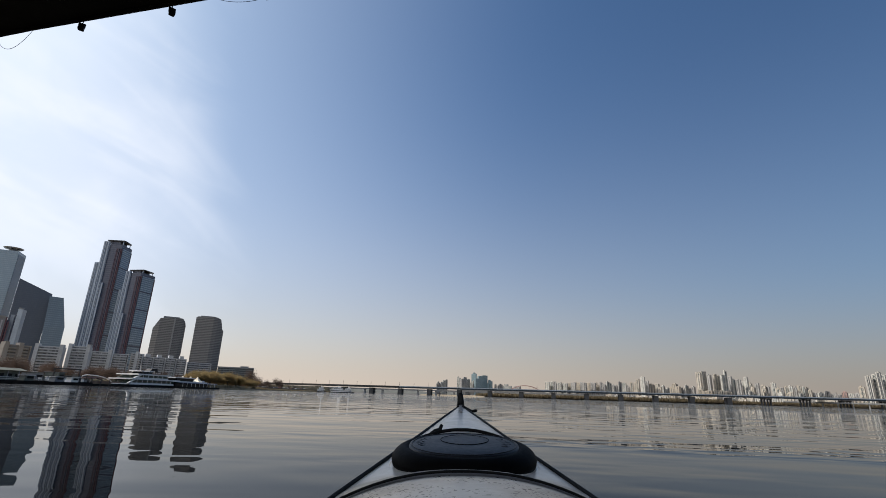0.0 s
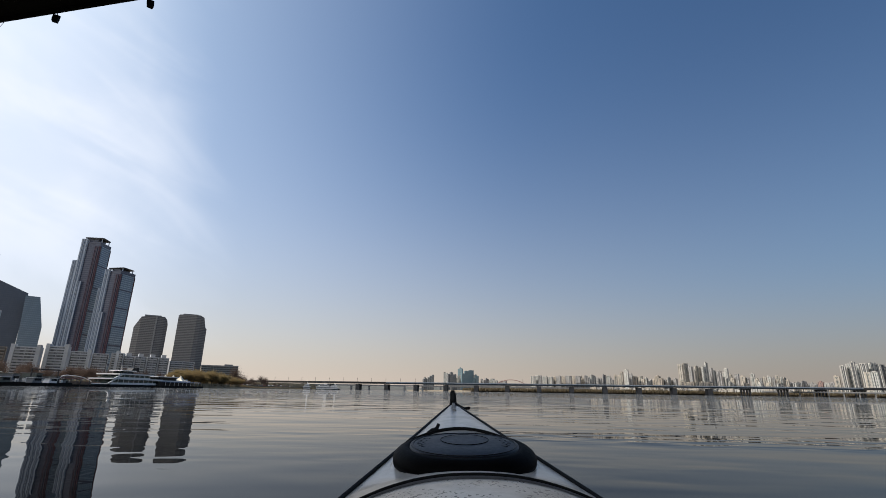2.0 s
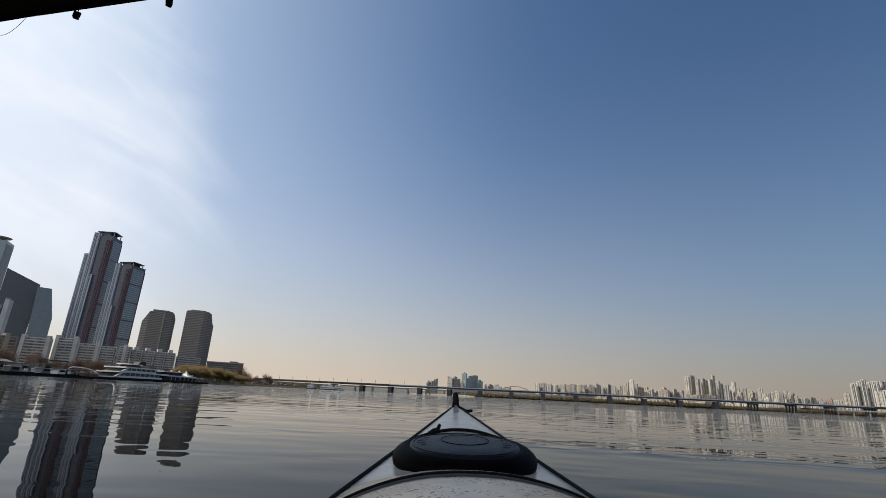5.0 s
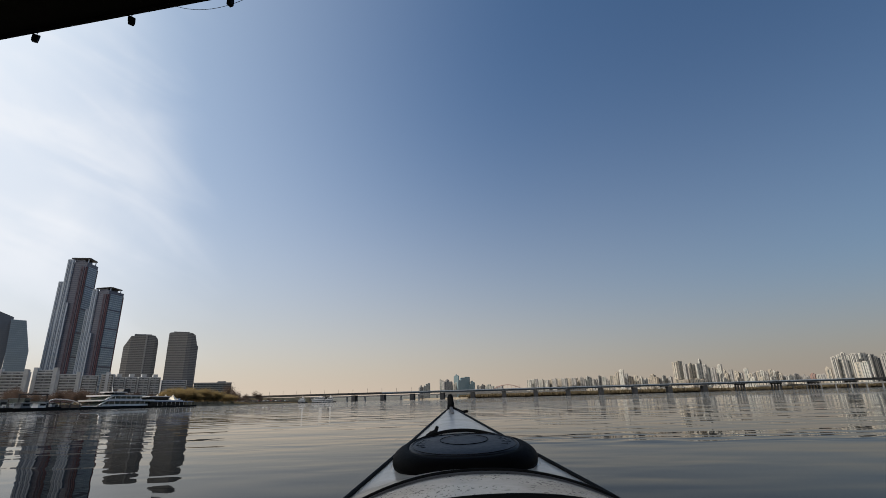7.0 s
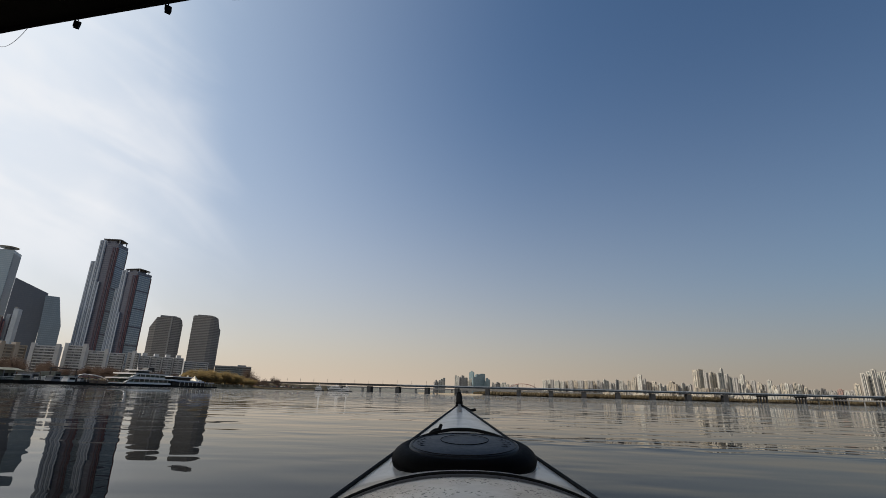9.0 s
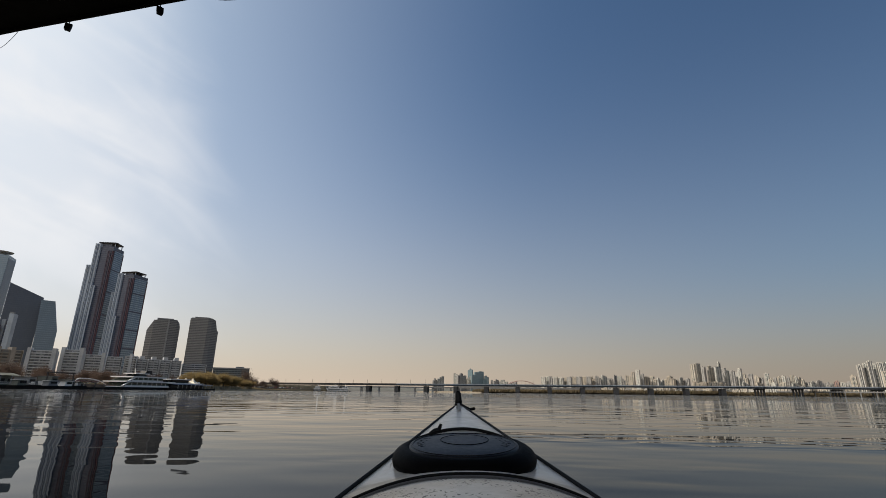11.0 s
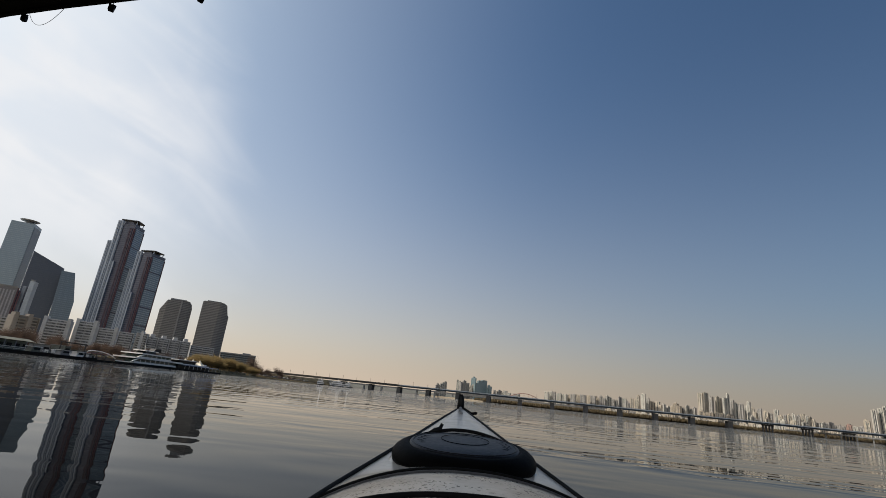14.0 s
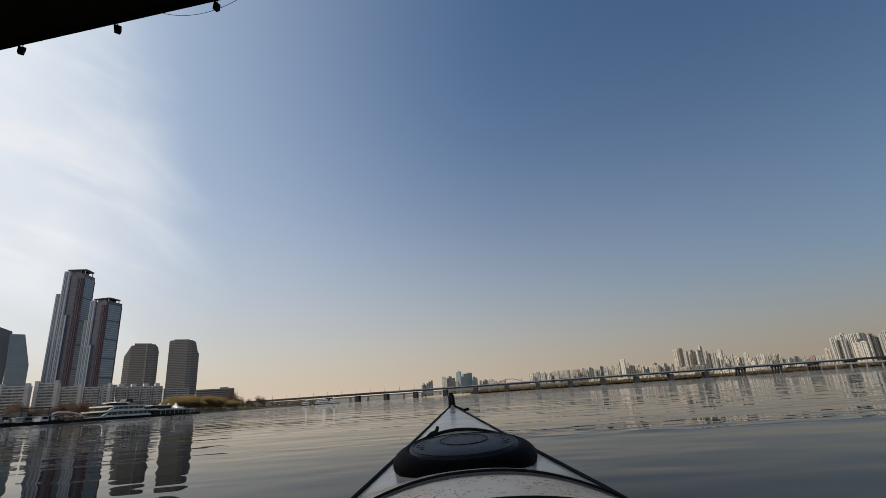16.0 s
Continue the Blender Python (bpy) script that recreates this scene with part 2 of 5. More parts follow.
def deck_material():
    """Cream gelcoat, dulled and scuffed, with a patch of dark specks on the fore deck."""
    m = bpy.data.materials.new("scuffed cream gelcoat")
    m.use_nodes = True
    n = Nodes(m.node_tree)
    place = n.put("ShaderNodeTexCoord").outputs["Object"]
    large, fine = n.noise(place, 9.0, 4.0, 0.6, 0.4), n.noise(place, 110.0, 3.0, 0.6)
    colour = n.mix(n.ramp(large, 0.3, 0.7), (0.47, 0.465, 0.44), (0.58, 0.572, 0.545))
    squash = n.vec("MULTIPLY", n.vec("SUBTRACT", place, (-0.03, 0.52, 0.33)), (1.0, 1.1, 1.0))
    patch = n.ramp(n.vec("LENGTH", squash), 0.09, 0.24, 1.0, 0.0)
    stretched = n.vec("MULTIPLY", place, (1.0, 0.45, 1.0))
    spots = n.ramp(n.noise(stretched, 260.0, 1.5, 0.55, 0.0), 0.58, 0.64)
    spots = n.math("MULTIPLY", n.math("MULTIPLY", spots, patch), n.ramp(n.noise(place, 16.0, 2.0, 0.5), 0.40, 0.50))
    colour = n.mix(n.math("MULTIPLY", spots, 0.9), colour, (0.055, 0.055, 0.06))
    smear = n.math("MULTIPLY", n.math("POWER", patch, 1.5), n.ramp(n.noise(stretched, 11.0, 4.0, 0.6, 0.5), 0.25, 0.70))
    colour = n.mix(n.math("MULTIPLY", smear, 0.55), colour, (0.22, 0.22, 0.22))
    film = n.math("MULTIPLY", n.ramp(n.noise(stretched, 14.0, 5.0, 0.65, 0.8), 0.48, 0.72), 0.12)
    colour = n.mix(film, colour, (0.40, 0.38, 0.35))
    scratch = n.ramp(n.noise(n.vec("MULTIPLY", place, (60.0, 5.0, 6.0)), 6.0, 2.0, 0.5), 0.62, 0.72)
    colour = n.mix(n.math("MULTIPLY", scratch, 0.15), colour, (0.30, 0.29, 0.28))
    shader = n.put("ShaderNodeBsdfPrincipled")
    n.link(colour, shader.inputs["Base Color"])
    n.link(n.math("ADD", 0.13, n.math("MULTIPLY", large, 0.16)), shader.inputs["Roughness"])
    dull = n.math("MULTIPLY", n.math("SUBTRACT", 1.0, n.math("MULTIPLY", spots, 0.92)), n.math("SUBTRACT", 1.0, n.math("MULTIPLY", smear, 0.6)))
    n.link(n.math("MULTIPLY", dull, 0.42), shader.inputs["Specular IOR Level"])
    b = n.put("ShaderNodeBump")
    b.inputs["Strength"].default_value, b.inputs["Distance"].default_value = 0.35, 0.0006
    n.link(fine, b.inputs["Height"])
    n.link(b.outputs[0], shader.inputs["Normal"])
    n.link(shader.outputs[0], n.put("ShaderNodeOutputMaterial").inputs[0])
    return m


WATER = water_material()
GELCOAT = deck_material()
HULL_WHITE = surface("white gelcoat", (0.74, 0.72, 0.68), 0.25, vary=0.05, scale=4.0, coat=0.4)
RUBBER = surface("black hatch rubber", (0.0022, 0.0022, 0.0022), 0.6, vary=0.35, scale=18.0, bump=0.0008, gloss=0.03)
RUBBER_TOP = surface("dusty navy rubber", (0.0055, 0.006, 0.0085), 0.45, vary=0.3, scale=14.0, bump=0.0005, gloss=0.20)
CORD = surface("black cord", (0.006, 0.006, 0.006), 0.8, vary=0.3, scale=90.0, bump=0.0006, gloss=0.1)
BLACK = surface("black plastic", (0.005, 0.005, 0.005), 0.6, vary=0.25, scale=30.0, gloss=0.2)
BAND_SHADE = surface("painted shade band", (0.085, 0.082, 0.080), 0.8, vary=0.2, scale=20.0, gloss=0.08)
SEAM = surface("black seam tape", (0.005, 0.005, 0.005), 0.7, vary=0.25, scale=25.0, gloss=0.15)
# near-black base: the deep shade under the deck is put into the colour
SOFFIT = surface("shade-dark soffit", (0.045, 0.043, 0.040), 0.85, vary=0.3, scale=0.3, bump=0.01, grain=12, gloss=0.2)
CONCRETE = surface("weathered bridge concrete", (0.30, 0.29, 0.27), 0.8, vary=0.22, scale=0.35, bump=0.01, grain=12)
STEEL_DARK = surface("dark painted steel", (0.068, 0.064, 0.060), 0.75, vary=0.35, scale=1.2, gloss=0.15)
GIRDER_BLUE = surface("blue grey painted girder", (0.072, 0.085, 0.10), 0.7, vary=0.15, scale=0.2, gloss=0.12)
GIRDER_EDGE = surface("pale blue grey parapet", (0.50, 0.54, 0.56), 0.6, vary=0.12, scale=0.2, gloss=0.3)
PIER_GREY = surface("pier concrete", (0.105, 0.10, 0.095), 0.85, vary=0.2, scale=0.15, bump=0.02, gloss=0.2)
BANK_EARTH = surface("dry grass bank", (0.27, 0.205, 0.125), 0.95, vary=0.35, scale=0.12, bump=0.1, second=(0.38, 0.31, 0.18))
BANK_STONE = surface("stone revetment", (0.17, 0.16, 0.145), 0.9, vary=0.3, scale=0.5, bump=0.1)
BANK_BROWN = surface("brown winter grass bank", (0.18, 0.145, 0.098), 0.95, vary=0.3, scale=0.05, bump=0.1)
def leafage(name, low, high):
    """Thin leaves and twigs that let some light through."""
    m = bpy.data.materials.new(name)
    m.use_nodes = True
    n = Nodes(m.node_tree)
    island = n.put("ShaderNodeNewGeometry").outputs["Random Per Island"]
    colour = n.mix(island, low, high)
    plain, thin, both = n.put("ShaderNodeBsdfDiffuse"), n.put("ShaderNodeBsdfTranslucent"), n.put("ShaderNodeMixShader")
    n.link(colour, plain.inputs[0])
    n.link(colour, thin.inputs[0])
    both.inputs[0].default_value = 0.55
    n.link(plain.outputs[0], both.inputs[1])
    n.link(thin.outputs[0], both.inputs[2])
    n.link(both.outputs[0], n.put("ShaderNodeOutputMaterial").inputs[0])
    return m


LEAF_SPRING = leafage("young willow leaves", (0.245, 0.185, 0.088), (0.30, 0.23, 0.11))
LEAF_OCHRE = leafage("ochre willow twigs", (0.255, 0.185, 0.088), (0.305, 0.225, 0.11))
TWIG_BROWN = leafage("bare brown twigs", (0.078, 0.056, 0.047), (0.120, 0.088, 0.072))
REED = leafage("dry reeds", (0.155, 0.118, 0.074), (0.205, 0.165, 0.098))
BARK = surface("bark", (0.09, 0.07, 0.055), 0.9, vary=0.3, scale=3.0, bump=0.02)
SHIP_WHITE = surface("white ship paint", (0.90, 0.86, 0.80), 0.5, vary=0.05, scale=0.3)
SHIP_GLASS = surface("dark ship glass", (0.012, 0.013, 0.014), 0.3, vary=0.2, scale=0.6, gloss=0.12)
SHIP_GREEN = surface("green tinted ship glass", (0.05, 0.066, 0.056), 0.2, vary=0.5, scale=0.8, gloss=0.5)
NAVY_ROOF = surface("blue grey roof sheet", (0.085, 0.10, 0.14), 0.6, vary=0.2, scale=0.4, gloss=0.3)
SHIP_HULL = surface("dark hull paint", (0.020, 0.020, 0.022), 0.6, vary=0.2, scale=0.3, gloss=0.12)
TENT = surface("cream tent cloth", (0.86, 0.76, 0.58), 0.8, vary=0.08, scale=0.8)
PINK_SHEET = surface("dull pink sheet", (0.30, 0.17, 0.16), 0.8, vary=0.2, scale=0.5)
PLANK_BROWN = surface("dark brown planking", (0.27, 0.19, 0.135), 0.9, vary=0.3, scale=0.5, gloss=0.08)
ROOF_GREEN = surface("grey green roof sheet", (0.175, 0.182, 0.155), 0.95, vary=0.25, scale=0.2, gloss=0.08)
PONTOON = surface("dark pontoon", (0.022, 0.020, 0.018), 0.9, vary=0.3, scale=0.4, gloss=0.08)
RED_PAINT = surface("dark red panels", (0.145, 0.080, 0.092), 0.5, vary=0.15, scale=0.1, gloss=0.2)
RED_DULL = surface("dull plum panels", (0.138, 0.098, 0.118), 0.5, vary=0.15, scale=0.1, gloss=0.2)
SLAB_SILVER = surface("silver cladding", (0.40, 0.45, 0.51), 0.5, vary=0.14, scale=0.12, gloss=0.3)
SLAB_GREY = surface("grey cladding", (0.285, 0.315, 0.355), 0.5, vary=0.14, scale=0.12, gloss=0.3)
PLUM = surface("plum grey panels", (0.118, 0.108, 0.140), 0.5, vary=0.2, scale=0.1, gloss=0.2)
FIN_SILVER = surface("silver mullions", (0.42, 0.475, 0.55), 0.4, 0.0, vary=0.08, scale=0.1)
APT_WHITE = surface("white apartment paint", (0.455, 0.46, 0.465), 0.85, vary=0.16, scale=0.15)
TAN_PAINT = surface("beige apartment paint", (0.28, 0.252, 0.222), 0.85, vary=0.14, scale=0.15)
ROOF_GREY = surface("roof grey", (0.24, 0.24, 0.24), 0.8, vary=0.2, scale=0.2)
PINK_GREY = surface("pinkish grey cladding", (0.225, 0.22, 0.235), 0.8, vary=0.15, scale=0.1)
RIB_PALE = surface("pale concrete rib", (0.42, 0.415, 0.435), 0.8, vary=0.12, scale=0.1)
ARCH_RED = surface("red arch steel", (0.38, 0.20, 0.17), 0.5, vary=0.15, scale=0.1)
HILL = surface("far wooded hill", (0.10, 0.10, 0.085), 0.95, vary=0.25, scale=0.02)
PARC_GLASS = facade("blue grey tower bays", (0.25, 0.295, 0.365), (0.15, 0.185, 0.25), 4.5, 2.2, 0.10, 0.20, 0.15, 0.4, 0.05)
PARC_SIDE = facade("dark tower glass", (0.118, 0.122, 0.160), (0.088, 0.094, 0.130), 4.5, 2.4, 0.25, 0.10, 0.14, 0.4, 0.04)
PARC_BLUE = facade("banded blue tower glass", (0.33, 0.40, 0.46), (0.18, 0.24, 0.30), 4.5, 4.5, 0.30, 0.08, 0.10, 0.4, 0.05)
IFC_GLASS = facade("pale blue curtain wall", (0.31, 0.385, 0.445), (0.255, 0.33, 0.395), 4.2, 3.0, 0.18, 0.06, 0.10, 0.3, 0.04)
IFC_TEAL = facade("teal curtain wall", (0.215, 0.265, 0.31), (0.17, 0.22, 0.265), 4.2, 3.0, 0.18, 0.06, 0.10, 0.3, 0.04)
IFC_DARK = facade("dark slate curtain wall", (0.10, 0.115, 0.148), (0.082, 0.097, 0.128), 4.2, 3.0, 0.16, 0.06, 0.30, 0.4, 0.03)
IFC_SHADE = facade("shaded blue curtain wall", (0.21, 0.255, 0.31), (0.155, 0.20, 0.25), 4.2, 3.0, 0.2, 0.06, 0.45, 0.6, 0.03)
LG_WALL = facade("brown grey office facade", (0.215, 0.208, 0.202), (0.088, 0.086, 0.085), 3.4, 3.4, 0.50, 0.06, 0.3, 0.6, 0.06)
BROWN_BANDS = facade("brown banded apartment facade", (0.24, 0.19, 0.145), (0.075, 0.065, 0.055), 2.9, 5.0, 0.15, 0.2, 0.3, 0.8, 0.3)
BRICK_RED = facade("brick red block", (0.30, 0.185, 0.15), (0.10, 0.09, 0.09), 3.0, 5.0, 0.4, 0.5, 0.3, 0.8, 0.2)
END_CREAM = surface("cream end wall", (0.42, 0.365, 0.29), 0.85, vary=0.1, scale=0.1)
END_WHITE = surface("off-white end wall", (0.45, 0.42, 0.365), 0.85, vary=0.1, scale=0.1)
END_GREY = surface("grey end wall", (0.31, 0.29, 0.265), 0.85, vary=0.1, scale=0.1)
STRIP_DARK = surface("dark recess strip", (0.07, 0.07, 0.072), 0.6, vary=0.2, scale=0.2, gloss=0.2)
APT_WALL = facade("recessed balcony facade", (0.27, 0.28, 0.29), (0.08, 0.083, 0.09), 2.9, 3.4, 0.12, 0.14, 0.3, 0.8, 0.5)
APT_CREAM = facade("cream apartment facade", (0.49, 0.43, 0.35), (0.08, 0.095, 0.088), 2.9, 4.5, 0.30, 0.42, 0.4, 0.8, 0.3)
APT_PALE = facade("pale apartment facade", (0.50, 0.475, 0.42), (0.08, 0.10, 0.095), 2.9, 4.0, 0.28, 0.42, 0.4, 0.8, 0.3)
APT_TAN = facade("tan apartment facade", (0.40, 0.34, 0.26), (0.09, 0.085, 0.08), 2.9, 4.4, 0.36, 0.35, 0.4, 0.8, 0.3)
APT_GREY = facade("grey apartment facade", (0.38, 0.36, 0.33), (0.075, 0.075, 0.075), 2.9, 4.2, 0.25, 0.36, 0.4, 0.8, 0.3)
TEAL_GLASS = facade("teal glass tower", (0.24, 0.32, 0.335), (0.17, 0.235, 0.25), 4.0, 3.0, 0.25, 0.15, 0.1, 0.4, 0.05)
COLUMN_WALL = facade("white columns and dark bays", (0.50, 0.48, 0.43), (0.05, 0.052, 0.055), 2.9, 3.6, 0.06, 0.36, 0.3, 0.8, 0.2)
FLAT_WALL = facade("slate low office facade", (0.13, 0.15, 0.155), (0.035, 0.045, 0.05), 4.0, 6.0, 0.35, 0.06, 0.12, 0.5, 0.05)


# ---------------------------------------------------------------- building blocks
def finish(bm, material, smooth=False):
    mesh = bpy.data.meshes.new("mesh")
    bmesh.ops.recalc_face_normals(bm, faces=bm.faces)
    for f in bm.faces:
        f.smooth = smooth
    bm.to_mesh(mesh)
    bm.free()
    mesh.materials.append(material)
    return mesh


def part(name, bm, material, parent, label="", smooth=False):
    ob = new(name, finish(bm, material, smooth))
    ob.parent = parent
    return tagged(ob, label)


def thing(name, label, category, m=None, group="", kind=""):
    ob = new(name)
    ob.empty_display_size = 0.2
    if m is not None:
        ob.matrix_world = m
    return tagged(ob, label, category, group, kind)


def box(bm, x0, x1, y0, y1, z0, z1, bevel=0.0):
    made = bmesh.ops.create_cube(bm, size=1.0, matrix=Matrix.Translation(((x0 + x1) / 2, (y0 + y1) / 2, (z0 + z1) / 2))
                                 @ Matrix.Diagonal((abs(x1 - x0), abs(y1 - y0), abs(z1 - z0), 1)))
    if bevel:
        edges = list({e for v in made["verts"] for e in v.link_edges})
        bmesh.ops.bevel(bm, geom=edges, offset=bevel, segments=2, affect="EDGES", profile=0.5)
    return bm


def boxes(*sizes, bevel=0.0):
    bm = bmesh.new()
    for s in sizes:
        box(bm, *s, bevel=bevel)
    return bm


def prism(outline, z0, z1, top=None):
    """An upright prism on a plan outline; top: the outline at z1, or a function of (x, y) for a sloping top."""
    bm = bmesh.new()
    low = [bm.verts.new((x, y, z0)) for x, y in outline]
    high = [bm.verts.new((x, y, z1(x, y) if callable(z1) else z1)) for x, y in (top or outline)]
    count = len(low)
    for i in range(count):
        bm.faces.new((low[i], low[(i + 1) % count], high[(i + 1) % count], high[i]))
    bm.faces.new(high)
    bm.faces.new(list(reversed(low)))
    return bm


def tube(bm, line, radius, sides=8, closed=False):
    """A round rod along a line of points; radius: a number, or one for each point."""
    line = [Vector(p) for p in line]
    rings = []
    for i, p in enumerate(line):
        a = line[i - 1] if i or closed else p
        b = line[(i + 1) % len(line)] if i + 1 < len(line) or closed else p
        way = (b - a).normalized()
        side = way.orthogonal().normalized() if abs(way.z) > 0.95 else way.cross(Vector((0, 0, 1))).normalized()
        up = side.cross(way)
        r = radius[i] if isinstance(radius, (list, tuple)) else radius
        rings.append([bm.verts.new(p + r * (math.cos(2 * math.pi * k / sides) * side + math.sin(2 * math.pi * k / sides) * up))
                      for k in range(sides)])
    pairs = list(zip(rings, rings[1:])) + ([(rings[-1], rings[0])] if closed else [])
    for one, two in pairs:
        for k in range(sides):
            bm.faces.new((one[k], one[(k + 1) % sides], two[(k + 1) % sides], two[k]))
    if not closed:
        bm.faces.new(list(reversed(rings[0])))
        bm.faces.new(rings[-1])
    return bm


def rod(line, radius, sides=8, closed=False):
    return tube(bmesh.new(), line, radius, sides, closed)


def between(x, table):
    """A smooth curve through a short table of (x, value)."""
    for (xa, a), (xb, b) in zip(table, table[1:]):
        if x <= xb:
            k = max(0.0, (x - xa) / (xb - xa))
            return a + (b - a) * k
    return table[-1][1]


def spot(az, dist, z=0.0):
    """A place by its bearing (degrees clockwise from +y) and distance."""
    return (dist * math.sin(radians(az)), dist * math.cos(radians(az)), z)


def facing(az, dist, z=0.0, turn=0.0):
    """The pose of a building there whose -y side faces the river's middle, turned by so many degrees."""
    x, y, _ = spot(az, dist)
    return pose(x, y, z, 0, 0, -az + turn)


# ---------------------------------------------------------------- river and banks
def make_water():
    bm = bmesh.new()
    bmesh.ops.create_grid(bm, x_segments=24, y_segments=24, size=4600)
    ob = new("water", finish(bm, WATER))
    ob.location = (0, 0, 0)
    tagged(ob, "calm grey-green river water with soft ripples", "river", kind="structure")


def bank(name, label, outline, height, slope, material, z0=-3.0):
    """A raised bank: a plan outline drawn in by slope metres at the top."""
    centre = Vector((sum(p[0] for p in outline) / len(outline), sum(p[1] for p in outline) / len(outline)))
    top = []
    for p in outline:
        v = Vector(p) - centre
        top.append(tuple(centre + v * (1 - slope / max(v.length, 1.0))))
    ob = new(name, finish(prism(outline, z0, height, top), material))
    return tagged(ob, label, "river bank", kind="structure")


SHORE_X = -160.0        # the south bank's waterline runs along the river
make_water()
bank("ground_south_bank", "earth and stone river bank with dry grass",
     [(SHORE_X, -500), (SHORE_X, 372), (-172, 400), (-262, 640), (-300, 800), (-300, 960), (-268, 1060), (-340, 1110), (-520, 1300), (-900, 2300), (-2600, 2300), (-2600, -500)],
     2.6, 5.0, BANK_EARTH)
bank("ground_dyke", "grassy dyke that carries the bridge ramp", [(-520, 860), (-345, 985), (-292, 1082), (-330, 1150), (-620, 1230)], 11.5, 9.0, BANK_EARTH)
bank("ground_terrace", "brown gravel terrace with parked cars along the river", [(-296, 650), (-316, 800), (-316, 960), (-300, 1045), (-430, 1000), (-430, 640)], 4.6, 4.0, BANK_BROWN)
bank("ground_north_bank", "low brown river bank with dry reeds",
     [(60, 1420), (330, 1330), (620, 1200), (900, 1050), (1150, 900), (1500, 500), (1500, -800), (3600, -800), (3600, 4200), (-300, 4200), (-200, 2200)],
     4.0, 8.0, BANK_BROWN)
bank("ground_far_bank", "far low river bank under haze", [(-1500, 2600), (-200, 2500), (0, 2600), (0, 4300), (-1500, 4300)], 5.0, 10.0, BANK_STONE)


# ---------------------------------------------------------------- overhead bridge
def make_overhead_bridge():
    """The dark deck over the kayak; its far edge runs nearly across the view, with lamps hung under it."""
    height, ahead = 18.0, BRIDGE_AHEAD
    turn = math.degrees(math.atan(-0.18))
    base = pose(0, 0, 0.42, 0, 0, turn)
    x0 = Vector((0, ahead * height, 0))
    base = Matrix.Translation((0, x0.y, 0.42 + height)) @ pose(0, 0, 0, 0, 0, turn)
    ob = thing("river_bridge_deck", "dark concrete box girder bridge deck overhead in shade", "bridge", base)
    # the soffit drops towards the pier: along x, haunched near the left
    bm = bmesh.new()
    rows = []
    xs = [-140, -110, -80, -60, -45, -36, -32, -28, -24, -18, -10, 0, 20, 60, 120]
    for x in xs:
        drop = 2.6 * max(0.0, min(1.0, (-27.0 - x) / 45.0)) ** 0.85
        section = [(0.0, 0.25 - drop), (0.0, 1.3), (-0.35, 1.3), (-0.35, 2.0), (-23.0, 2.0), (-23.0, 0.25 - drop),
                   (-17.5, -0.35 - drop), (-5.5, -0.35 - drop)]
        rows.append([bm.verts.new((x, y, z)) for y, z in section])
    for one, two in zip(rows, rows[1:]):
        for k in range(len(one)):
            bm.faces.new((one[k], one[(k + 1) % len(one)], two[(k + 1) % len(one)], two[k]))
    bm.faces.new(rows[0])
    bm.faces.new(list(reversed(rows[-1])))
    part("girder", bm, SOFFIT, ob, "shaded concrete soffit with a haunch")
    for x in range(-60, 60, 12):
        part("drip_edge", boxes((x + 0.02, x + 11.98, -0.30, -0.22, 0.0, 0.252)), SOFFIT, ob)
    part("rail", rod([(-130, -0.15, 2.9), (110, -0.15, 2.9)], 0.05), STEEL_DARK, ob, "steel hand rail")
    for x in range(-60, 61, 4):
        part("rail_post", boxes((x - 0.05, x + 0.05, -0.2, -0.1, 2.0, 2.9)), STEEL_DARK, ob)
    for x, y in ((-70, -12), (112, -12)):
        part("pier", boxes((x - 1.8, x + 1.8, y - 5, y + 5, -22, -2.2 if x < 0 else -0.3), bevel=0.5), CONCRETE, ob, "broad concrete pier standing in the river")
    return base


def make_floodlight():
    ob = thing("floodlight", "small black floodlight hung under the bridge edge", "lamp", group="lamps under the bridge")
    part("stem", rod([(0, 0, 0.30), (0, 0, -0.02)], 0.022, 6), STEEL_DARK, ob)
    bm = boxes((-0.13, 0.13, -0.11, 0.11, -0.42, -0.06), bevel=0.035)
    housing = part("housing", bm, BLACK, ob)
    part("bracket", boxes((-0.15, 0.15, -0.03, 0.03, -0.08, 0.0), (-0.155, -0.13, -0.03, 0.03, -0.28, -0.02), (0.13, 0.155, -0.03, 0.03, -0.28, -0.02)), STEEL_DARK, housing)
    return ob


BRIDGE_AHEAD = 0.88     # where the deck's edge passes straight ahead, in deck heights
deck = make_overhead_bridge()
lamp = make_floodlight()
lamp_places = (-36.9, -30.7, -26.6, -20.5, -15.0, -9.7, -3.7, 2.0, 8.6, 14.6, 20.6)
lamp.matrix_world = deck @ pose(lamp_places[0], -0.12, -0.10, 0, 4, 0)
for i, x in enumerate(lamp_places[1:]):
    copy_thing(lamp, deck @ pose(x, -0.12, 0.0, 0, (5, -4, 3, -6, 2)[i % 5], 20 * i))


def make_cable(x0, x1, sag):
    """A loose cable that hangs in a bow under the deck's edge."""
    line = [(x0 + (x1 - x0) * k / 14, -0.1, 0.15 - sag * 4 * (k / 14) * (1 - k / 14)) for k in range(15)]
    ob = new("cable", finish(rod([deck @ Vector(p) for p in line], 0.012, 5), CORD, True))
    tagged(ob, "thin loose black cable under the bridge edge", "cable", group="cables under the bridge")


for x0, x1, sag in ((-12.6, -8.2, 0.55), (-7.2, -5.7, 0.55), (-26.4, -23.9, 1.0), (-3.0, 1.6, 0.25), (9.0, 14.2, 0.3)):
    make_cable(x0, x1, sag)


